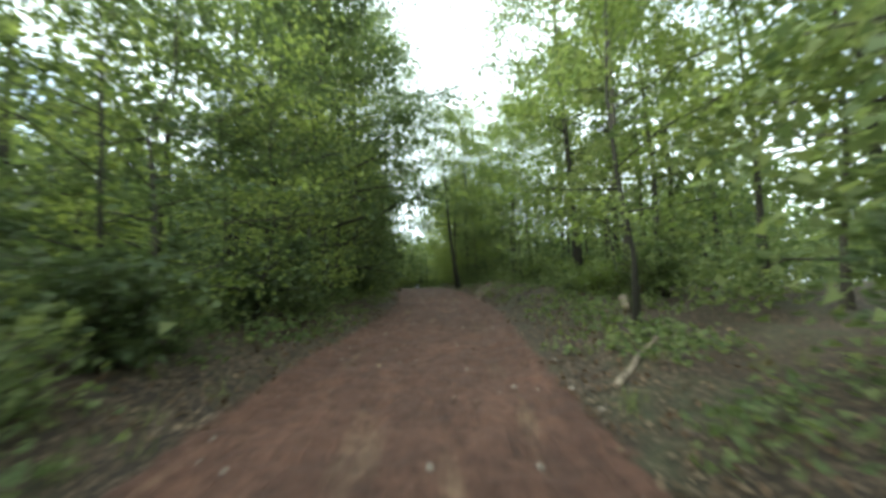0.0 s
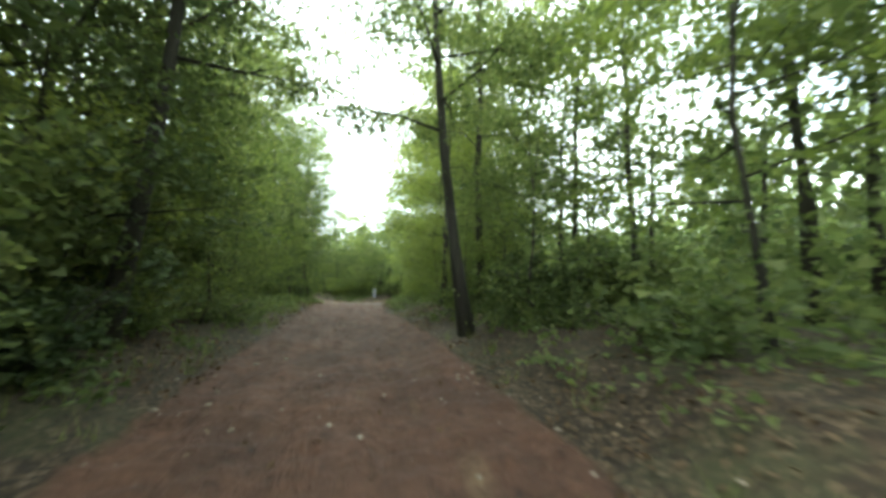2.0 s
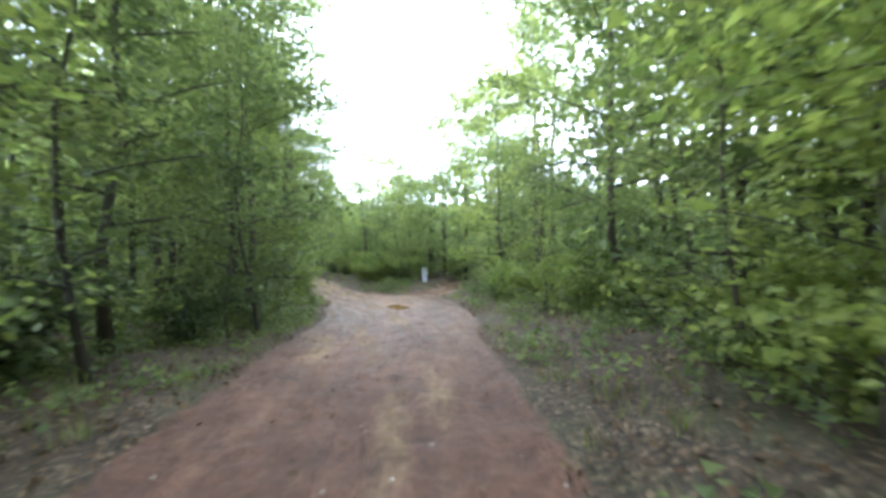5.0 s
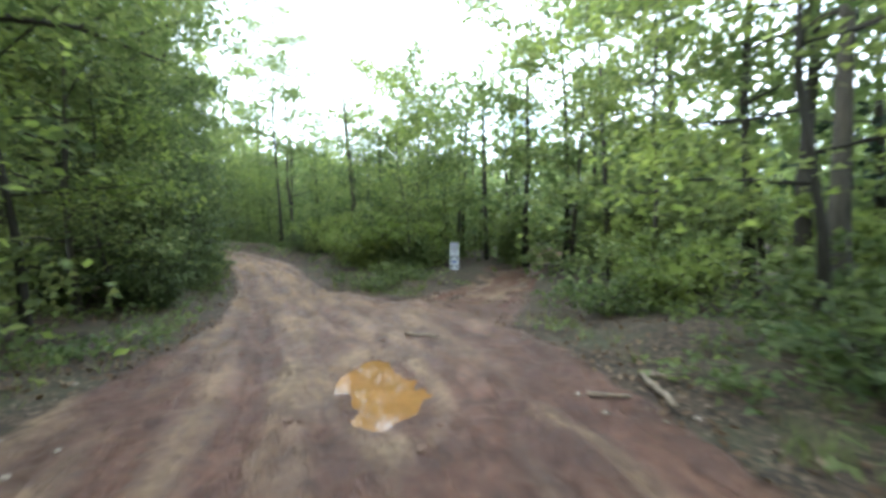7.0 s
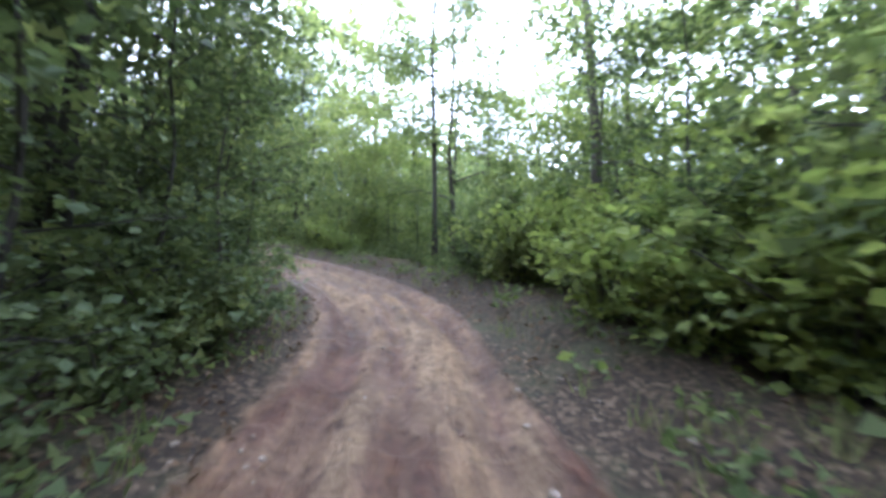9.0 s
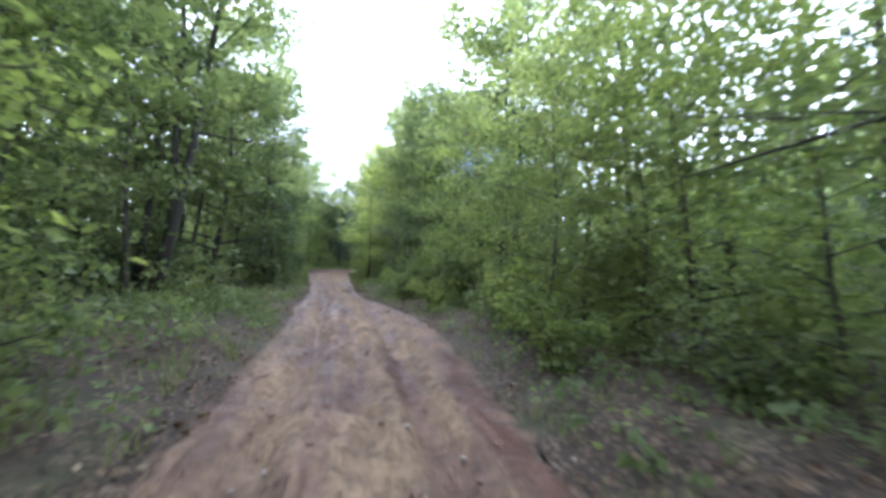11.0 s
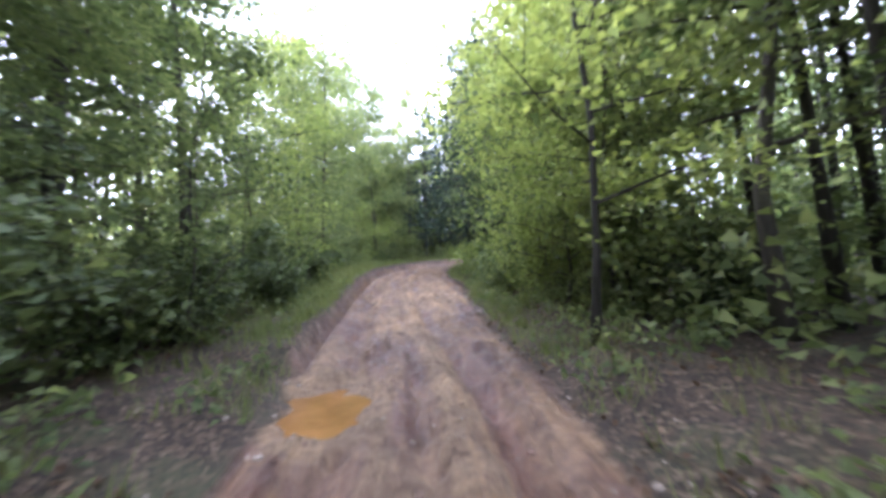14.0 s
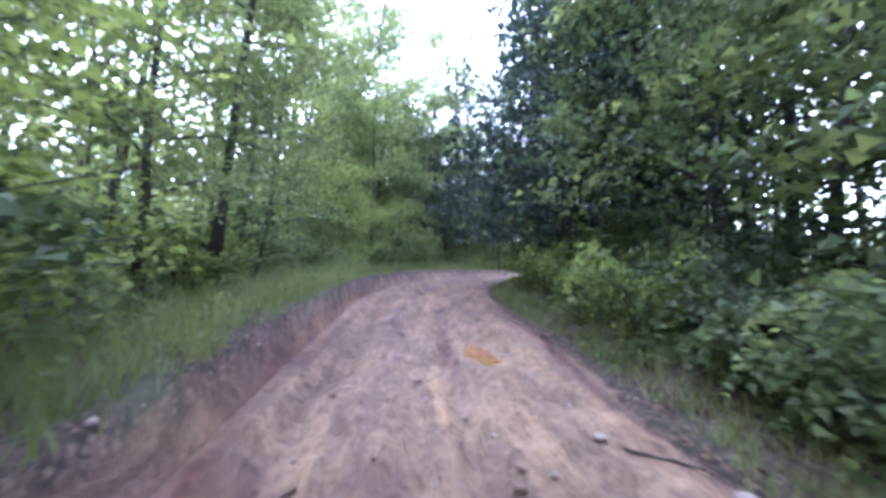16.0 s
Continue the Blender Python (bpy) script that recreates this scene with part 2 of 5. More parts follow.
def puddle_material():
    m = Mat("muddy_water", 0.03)
    f = m.noise(2.2, 4)
    m.colour(m.ramp(f, (0.3, (0.16, 0.074, 0.020)), (0.7, (0.30, 0.150, 0.050))))
    m.p.inputs["IOR"].default_value = 1.33
    m.bump(m.noise(5.0, 2), 0.04, 0.01)
    return m.m


PUDDLE = puddle_material()


# ---- mesh helpers ----
def mesh_of(name, verts, faces, material, smooth_faces=False):
    me = bpy.data.meshes.new(name)
    me.from_pydata(np.asarray(verts).tolist(), [], faces if isinstance(faces, list) else faces.tolist())
    me.materials.append(material)
    if smooth_faces:
        me.polygons.foreach_set("use_smooth", [True] * len(me.polygons))
    me.update()
    return me


def part(name, me, parent, label=""):
    ob = new(name, me)
    ob.parent = parent
    return tagged(ob, label)


def tube(path, radii, sides=7):
    """Verts and faces of a round tapering limb along a path."""
    path = np.asarray(path, float)
    way = np.gradient(path, axis=0)
    way /= np.linalg.norm(way, axis=1)[:, None] + 1e-9
    verts, faces = [], []
    for k, (p, w) in enumerate(zip(path, way)):
        a = np.cross(w, (0.31, 0.95, 0.05) if abs(w[1]) < 0.8 else (1, 0, 0))
        a /= np.linalg.norm(a)
        b = np.cross(w, a)
        for j in range(sides):
            t = 2 * math.pi * j / sides
            verts.append(p + radii[k] * (math.cos(t) * a + math.sin(t) * b))
    for k in range(len(path) - 1):
        for j in range(sides):
            q = (j + 1) % sides
            faces.append((k * sides + j, k * sides + q, (k + 1) * sides + q, (k + 1) * sides + j))
    faces.append(tuple(range(sides - 1, -1, -1)))
    faces.append(tuple(range((len(path) - 1) * sides, len(path) * sides)))
    return verts, faces


def joined(pieces):
    verts, faces = [], []
    for v, f in pieces:
        n = len(verts)
        verts += list(v)
        faces += [tuple(i + n for i in q) for q in f]
    return verts, faces


def blades(rng, centres, long, wide, flat=0.3, corners=4):
    """A pointed leaf at each centre, lying more or less level."""
    n = len(centres)
    turn = rng.uniform(0, 2 * math.pi, n)
    u = np.stack([np.cos(turn), np.sin(turn), rng.normal(-0.25, 0.45, n)], 1)
    u /= np.linalg.norm(u, axis=1)[:, None]
    up = rng.normal(0, 1, (n, 3)) * (1 - flat) + np.array([0, 0, 1.0]) * flat
    v = np.cross(up, u)
    v /= np.linalg.norm(v, axis=1)[:, None] + 1e-9
    w = np.cross(u, v)
    size = rng.uniform(0.72, 1.12, n)[:, None]
    c = np.asarray(centres)
    if corners == 3:
        verts = np.stack([c + u * long * 0.6 * size, c - u * long * 0.4 * size + v * wide * 0.6 * size, c - u * long * 0.4 * size - v * wide * 0.6 * size], 1)
        return verts.reshape(-1, 3), np.arange(3 * n).reshape(n, 3)
    verts = np.stack([c - u * long * 0.5 * size, c + v * wide * 0.5 * size + w * 0.08 * long, c + u * long * 0.5 * size, c - v * wide * 0.5 * size + w * 0.08 * long], 1)
    return verts.reshape(-1, 3), np.arange(4 * n).reshape(n, 4)


# ---- ground ----
S_AT = (0, 30, 36.3, 42.6, 51.1, 58.5, 63.9, 68.5, 74.3, 79.4, 83.5, 87.7, 91.6, 94.3, 100.7, 109.7, 113.6, 117.7, 122.7, 132.7, 139.6, 152.5, 182.3)
LEFT_AT = (2.1, 2.1, 2.2, 2.0, 1.95, 1.95, 1.95, 2.35, 2.84, 2.64, 2.34, 1.56, 1.19, 1.22, 1.34, 1.46, 1.66, 1.38, 1.39, 1.3, 1.32, 1.5, 1.6)
RIGHT_AT = (1.35, 1.35, 1.45, 1.6, 1.7, 1.42, 0.98, 0.94, 1.25, 2.2, 3.1, 3.2, 1.4, 1.08, 1.29, 2.05, 1.9, 1.1, 1.05, 1.9, 2.6, 2.1, 2)
BANK_LEFT = (0.4, 0.4, 0.4, 0.4, 0.35, 0.3, 0.2, 0.15, 0.1, 0.1, 0.12, 0.2, 0.35, 0.4, 0.4, 0.3, 0.25, 0.25, 0.25, 0.4, 0.55, 0.5, 0.4)
BANK_RIGHT = (0.2, 0.2, 0.25, 0.6, 0.55, 0.35, 0.3, 0.3, 0.3, 0.2, 0.1, 0.1, 0.35, 0.4, 0.35, 0.2, 0.2, 0.25, 0.25, 0.3, 0.3, 0.3, 0.3)
SAND_AT = (-0.5, -0.5, -0.5, -0.5, -0.45, -0.4, -0.35, -0.25, -0.2, -0.2, -0.1, 0.15, 0.42, 0.58, 0.58, 0.5, 0.35, 0.2, 0.25, 0.6, 0.75, 0.7, 0.5)
OCHRE_AT = (0, 0, 0.0, 0.0, 0.0, 0.0, 0.0, 0.0, 0.1, 0.12, 0.15, 0.35, 0.6, 0.65, 0.4, 0.35, 0.35, 0.4, 0.5, 0.6, 0.65, 0.5, 0.4)


def along(values, s):
    return float(np.interp(s, S_AT, values))


def rough_ground(x, y, scale, height):
    return height * noise.noise(Vector((x * scale, y * scale, 3.7)))


# puddles: metres along the track and to the right of it, length and width
PUDDLES = [(83.20, 0.58, 1.9, 0.78), (127.61, -0.90, 1.5, 0.80), (139.70, 1.20, 1.7, 0.42)]
# the side track at the fork: its middle line and half its width
SIDE_WAY = np.array([(-8.2, 54.6, 2.2), (-7.2, 56.2, 2.1), (-6.3, 58.0, 1.6), (-5.5, 60.3, 1.0), (-5.1, 62.3, 0.8), (-4.4, 64.8, 0.75), (-3.0, 68.7, 0.75), (-1.2, 73.2, 0.75), (0.8, 77.7, 0.75)])


def side_near(s, d, x, y):
    """How far a place lies from the middle of the side track, in half widths."""
    if not (78 < s < 112 and d > 1.0):
        return 9.0
    best = 9.0
    for a, b in zip(SIDE_WAY, SIDE_WAY[1:]):
        u = min(1.0, max(0.0, ((x - a[0]) * (b[0] - a[0]) + (y - a[1]) * (b[1] - a[1])) / ((b[0] - a[0]) ** 2 + (b[1] - a[1]) ** 2)))
        p = a + (b - a) * u
        best = min(best, math.hypot(x - p[0], y - p[1]) / p[2])
    return best


def basin(s, d):
    """How far a place lies from the middle of the nearest puddle, in half sizes, and which one it is."""
    return min((math.hypot((s - a) / l * 2, (d - b) / w * 2), k) for k, (a, b, l, w) in enumerate(PUDDLES))


def water_level(k):
    s = PUDDLES[k][0]
    return float(LINE[int(round(s / 0.25)), 2]) - 0.045


def ground_z(s, d, x, y, n):
    z = dry_ground(s, d, x, y, n)
    e, k = basin(s, d)
    if e < 2.0:
        e += 0.5 * noise.noise(Vector((x * 2.6, y * 2.6, 5.0))) + 0.3 * noise.noise(Vector((x * 6.5, y * 6.5, 2.0)))
        bed = water_level(k) + 0.035 * (e * e - 1.0)
        f = 1 - smooth(1.0, 1.9, e)
        z = z * (1 - f) + bed * f
        if 1.05 < e < 1.8:
            z = max(z, water_level(k) + 0.015 * smooth(1.05, 1.2, e))
    return z


def dry_ground(s, d, x, y, n):
    left, right = along(LEFT_AT, s), along(RIGHT_AT, s)
    z = LINE[n, 2]
    if -left < d < right:
        edge = min(d + left, right - d)
        deep = 0.05 + 0.085 * smooth(73.7, 97.3, s)
        shift = 0.12 * noise.noise(Vector((s * 0.25, 1.3, 0)))
        z -= deep * (math.exp(-((d - 0.72 - shift) / 0.2) ** 2) + math.exp(-((d + 0.72 - shift) / 0.2) ** 2))
        z -= 0.6 * deep * math.exp(-((d - 0.12 + 2 * shift) / 0.14) ** 2)
        wash = noise.noise(Vector((s * 0.35, d * 2.2, 9.0)))
        z += 0.05 * wash + rough_ground(x, y, 0.9, 0.05) + rough_ground(x, y, 3.1, 0.04) + rough_ground(x, y, 7.0, 0.028)
        crust = smooth(-0.03, 0.03, noise.noise(Vector((x * 1.9, y * 1.9, 6.0)))) + 0.6 * smooth(-0.02, 0.03, noise.noise(Vector((x * 4.3, y * 4.3, 8.0))))
        z += (0.025 + 0.03 * smooth(98, 110, s)) * crust * smooth(50, 80, s) * smooth(0.0, 0.4, edge)
        return z + 0.05 * (1 - smooth(0, 0.5, edge))
    over = -left - d if d < 0 else d - right
    bank = along(BANK_LEFT if d < 0 else BANK_RIGHT, s)
    bank *= smooth(0.8, 1.7, side_near(s, d, x, y))
    steep = 0.2 if (d < 0 and s > 128.7) else 1.6
    z += 0.05 + bank * smooth(0, steep, over)
    z += smooth(0.2, 1.2, over) * (rough_ground(x, y, 0.5, 0.16) + rough_ground(x, y, 1.9, 0.07))
    return z + 0.15 * smooth(3, 12, over)


def ground_at(x, y):
    s, d, n = track_at(x, y)
    return ground_z(s, d, x, y, n)


def strip_mesh(name, columns, material, s0=0.0, s1=None, step=0.25):
    """A stretch of ground: columns(s) gives the places across the track for each step along it."""
    verts, uvs, bare, sand, ochre, wet, rows = [], [], [], [], [], [], 0
    s1 = s1 or ALONG[-1] - 0.5
    for s in np.arange(s0, s1, step):
        n = min(len(ALONG) - 1, int(round(s / 0.25)))
        left, right = along(LEFT_AT, s), along(RIGHT_AT, s)
        cols = columns(s)
        for d in cols:
            x, y = place(s, d)
            verts.append((x, y, ground_z(s, d, x, y, n)))
            uvs.append((s, d))
            over = max(-left - d, d - right)
            foot = 0.14 if d < 0 and s > 128 else 0.0
            bare.append(max(1 - smooth(-0.35 + foot, 0.3 + foot, over), 1 - smooth(0.75, 1.15, side_near(s, d, x, y))))
            shift = 0.12 * noise.noise(Vector((s * 0.25, 1.3, 0)))
            rut = math.exp(-((abs(d - shift) - 0.72) / 0.15) ** 2) + 0.7 * math.exp(-((d - 0.12 + 2 * shift) / 0.12) ** 2)
            rim = math.exp(-((basin(s, d)[0] - 1.35) / 0.35) ** 2)
            crest = math.exp(-((d - 0.42 - 0.5 * shift) / 0.17) ** 2) * smooth(104, 112, s) * (0.9 + noise.noise(Vector((s * 0.7, d * 1.5, 4.0))))
            sand.append(along(SAND_AT, s) + 1.7 * crest + (0.2 - 0.42 * rut) * smooth(57.2, 78.3, s) - 0.45 * smooth(-0.8, 0.0, over) + 1.1 * rim)
            wet.append(0.25 + 0.75 * smooth(66, 84, s))
            ochre.append(along(OCHRE_AT, s) * (1 - 0.8 * min(1, rut)) + 0.2 * rim + 0.3 * crest)
        rows += 1
    wide = len(cols)
    faces = [(r * wide + c, r * wide + c + 1, (r + 1) * wide + c + 1, (r + 1) * wide + c) for r in range(rows - 1) for c in range(wide - 1)]
    me = mesh_of(name, verts, faces, material, True)
    layer = me.uv_layers.new(name="way")
    index = np.empty(len(me.loops), int)
    me.loops.foreach_get("vertex_index", index)
    layer.data.foreach_set("uv", np.array(uvs)[index].ravel())
    for key, values in (("bare", bare), ("sand", sand), ("ochre", ochre), ("wet", wet)):
        me.attributes.new(key, "FLOAT", "POINT").data.foreach_set("value", np.array(values, float))
    return me


ACROSS = np.linspace(0, 1, 57)
road = tagged(new("road", strip_mesh("road", lambda s: -along(LEFT_AT, s) + ACROSS * (along(LEFT_AT, s) + along(RIGHT_AT, s)), SOIL, 20.0, 168.0, 0.14)),
              "rutted red clay and sand forest track", "dirt track", kind="structure")
OUT = np.array([0, 0.08, 0.18, 0.3, 0.45, 0.65, 0.9, 1.2, 1.6, 2.1, 2.8, 3.8, 5.2, 7.0, 9.5])
tagged(new("ground_verge", strip_mesh("ground_verge", lambda s: -along(LEFT_AT, s) - OUT[::-1], SOIL)),
                    "leaf-littered bank beside the dirt track", "ground", kind="structure")
tagged(new("ground_verge", strip_mesh("ground_verge", lambda s: along(RIGHT_AT, s) + OUT, SOIL)),
                     "leaf-littered bank beside the dirt track", "ground", kind="structure")


def forest_floor():
    """The wide sheet under the woods, a little below the banks of the track, out to the horizon."""
    xs = np.concatenate([[-900, -500, -250], np.arange(-130, 91, 4.0), [200, 450, 900]])
    ys = np.concatenate([[-900, -500, -200], np.arange(-60, 161, 4.0), [300, 550, 900]])
    verts = []
    for y in ys:
        for x in xs:
            s, d, n = track_at(x, y)
            dist = float(np.min(np.hypot(*(LINE[:, :2] - (x, y)).T)))
            z = LINE[n, 2] + (0.1 if dist > 8.5 else -0.6) + rough_ground(x, y, 0.05, 0.4) - 0.3
            verts.append((x, y, z))
    w = len(xs)
    faces = [(r * w + c, r * w + c + 1, (r + 1) * w + c + 1, (r + 1) * w + c) for r in range(len(ys) - 1) for c in range(w - 1)]
    me = mesh_of("ground", verts, faces, SOIL, True)
    me.uv_layers.new(name="way")
    for key in ("bare", "sand", "ochre"):
        me.attributes.new(key, "FLOAT", "POINT")
    return tagged(new("ground", me), "dark forest floor covered with dead leaves", "ground", kind="structure")


forest_floor()


# ---- trees ----
def crown_points(rng, limbs, count, spread, droop=0.0, first=0.35):
    """Leaf places in level, layered sprays along the outer part of each limb."""
    pts = []
    per = max(1, count // len(limbs))
    for path in limbs:
        path = np.asarray(path)
        out = path[-1] - path[0]
        out = np.array([out[0], out[1], 0.35 * out[2]]) / (np.linalg.norm(out) + 1e-6)
        across = np.array([-out[1], out[0], 0.0]) / (math.hypot(out[0], out[1]) + 1e-6)
        sprays = rng.integers(3, 6)
        for u in rng.uniform(first, 1.05, sprays):
            k = min(len(path) - 1.001, u * (len(path) - 1))
            i = int(k)
            c = path[i] + (path[i + 1] - path[i]) * (k - i) + rng.normal(0, 0.2, 3) * spread
            size = spread * rng.uniform(0.5, 1.2)
            m = max(3, int(per / sprays * rng.uniform(0.6, 1.4)))
            f, g, h = rng.normal(0, 0.52, m) * size, rng.normal(0, 0.42, m) * size, rng.normal(0, 0.10, m) * size
            tilt = rng.normal(0, 0.22)
            p = c + f[:, None] * out + g[:, None] * across
            p[:, 2] += h + tilt * g - (0.22 + droop) * (f * f + g * g) / size
            pts.append(p)
    return np.concatenate(pts)


def broadleaf(seed, height, radius, reach, low, limbs, leaves, leaf, bark, foliage, spread=1.0, lean=0.0, forked=False, corners=3):
    """Meshes of one broad-leaved tree: a trunk with limbs, and the leaves on them."""
    rng = np.random.default_rng(seed)
    steps = 7
    bend = rng.normal(0, 0.018 if height < 9 else 0.011 if height < 12 else 0.006, (steps, 2)).cumsum(0) * height
    bend -= bend[0]
    z = np.linspace(-0.25, height, steps)
    trunk = np.stack([bend[:, 0] + lean * z, bend[:, 1], z], 1)
    rad = radius * (1 - 0.86 * np.linspace(0, 1, steps) ** 0.9)
    rad[0] *= 1.45
    pieces, paths = [tube(trunk, rad, 8)], []
    if forked:
        twin = trunk + np.stack([np.linspace(0.0, 0.9, steps) + 0.12, np.linspace(0.0, 0.4, steps), 0 * z], 1)
        pieces.append(tube(twin, rad * 0.75, 8))
    for k in range(limbs):
        u = low + (1 - low) * (k + rng.uniform(0.1, 0.9)) / limbs
        base = np.array([np.interp(u * height, z, trunk[:, i]) for i in range(3)])
        r0 = float(np.interp(u * height, z, rad))
        turn = 2.4 * k + rng.uniform(-0.5, 0.5)
        shape = math.sin(math.pi * min(1.0, 0.18 + 0.80 * (u - low) / (1 - low + 1e-6)))
        length = reach * (0.35 + 0.75 * shape) * rng.uniform(0.75, 1.2)
        rise = 0.25 + 0.75 * (u - low) / (1 - low + 1e-6)
        pts = [base]
        for j in range(1, 5):
            f = j / 4
            pts.append(base + np.array([math.cos(turn) * length * f, math.sin(turn) * length * f, length * (rise * f - 0.22 * f * f)]) + rng.normal(0, 0.06, 3) * length * f)
        pts = np.array(pts)
        pieces.append(tube(pts[[0, 2, 4]], np.linspace(r0 * 0.5, 0.008, 3), 4))
        paths.append(pts)
        for q in range(2):
            i = 2 + q
            turn2 = turn + rng.choice([-1, 1]) * rng.uniform(0.5, 1.1)
            ln = length * rng.uniform(0.3, 0.55)
            tip = pts[i] + np.array([math.cos(turn2) * ln, math.sin(turn2) * ln, ln * rng.uniform(0.0, 0.5)])
            sub = np.array([pts[i], (pts[i] + tip) / 2 + rng.normal(0, 0.05, 3), tip])
            pieces.append(tube(sub[[0, 2]], (r0 * 0.2, 0.005), 3))
            paths.append(sub)
    v, f = joined(pieces)
    pts = crown_points(rng, paths, leaves, spread)
    pts = pts[pts[:, 2] > 0.15]
    lv, lf = blades(rng, pts, leaf, leaf * 0.66, 0.6, corners)
    return mesh_of("trunk", v, f, bark, True), mesh_of("crown", lv, lf, foliage)


def pine(seed, height, radius, low, whorls, tufts):
    """Meshes of a pine: a straight trunk, whorls of level limbs and tufts of needles."""
    rng = np.random.default_rng(seed)
    z = np.linspace(-0.25, height, 8)
    trunk = np.stack([rng.normal(0, 0.04, 8).cumsum(), rng.normal(0, 0.04, 8).cumsum(), z], 1)
    rad = radius * (1 - 0.85 * np.linspace(0, 1, 8))
    pieces, tips, ways = [tube(trunk, rad, 9)], [], []
    for k in range(whorls):
        u = low + (1 - low) * k / whorls
        base = np.array([np.interp(u * height, z, trunk[:, i]) for i in range(3)])
        for j in range(5):
            turn = 2 * math.pi * (j + rng.uniform(0, 0.7)) / 5 + k
            ln = 3.9 * (1 - 0.75 * (u - low) / (1 - low)) * rng.uniform(0.6, 1.15)
            way = np.array([math.cos(turn), math.sin(turn), rng.uniform(-0.1, 0.25)])
            pts = np.array([base, base + way * ln * 0.5 + (0, 0, 0.05), base + way * ln])
            pieces.append(tube(pts, (0.03, 0.018, 0.006), 4))
            for q in range(tufts):
                f = rng.uniform(0.3, 1.05)
                side = np.array([-way[1], way[0], 0]) * rng.normal(0, 0.22) * ln
                tips.append(base + way * ln * f + side + (0, 0, rng.normal(0, 0.08)))
                ways.append(way)
    tips, ways = np.array(tips), np.array(ways)
    per = 7
    c = np.repeat(tips, per, 0)
    u = np.repeat(ways, per, 0) + rng.normal(0, 0.75, (len(c), 3))
    u /= np.linalg.norm(u, axis=1)[:, None]
    v = np.cross(u, rng.normal(0, 1, u.shape))
    v /= np.linalg.norm(v, axis=1)[:, None]
    ln = rng.uniform(0.18, 0.30, len(c))[:, None]
    verts = np.stack([c, c + u * ln * 0.6 + v * 0.045, c + u * ln, c + u * ln * 0.6 - v * 0.045], 1).reshape(-1, 3)
    tv, tf = joined(pieces)
    return mesh_of("trunk", tv, tf, BARK_DARK, True), mesh_of("crown", verts, np.arange(len(verts)).reshape(-1, 4), NEEDLE)


def tree(name, meshes, label, category, group=""):
    base = new(name)
    tagged(base, label, category, group)
    part("trunk", meshes[0], base)
    part("crown", meshes[1], base, "leafy crown with gaps")
    base.empty_display_size = 0.3
    return base


def at_ground(x, y, turn=0.0, sink=0.05, scale=1.0):
    return pose(x, y, ground_at(x, y) - sink, 0, 0, turn) @ Matrix.Scale(scale, 4)


def set_down(kinds, used, key, m):
    """Puts down a thing of that kind: the first one itself, later ones as copies."""
    if key not in used:
        used[key] = kinds[key]()
        used[key].matrix_basis = m
        return used[key]
    ob = used[key]
    made = copy_thing(ob, Matrix())
    made.matrix_basis = m
    return made


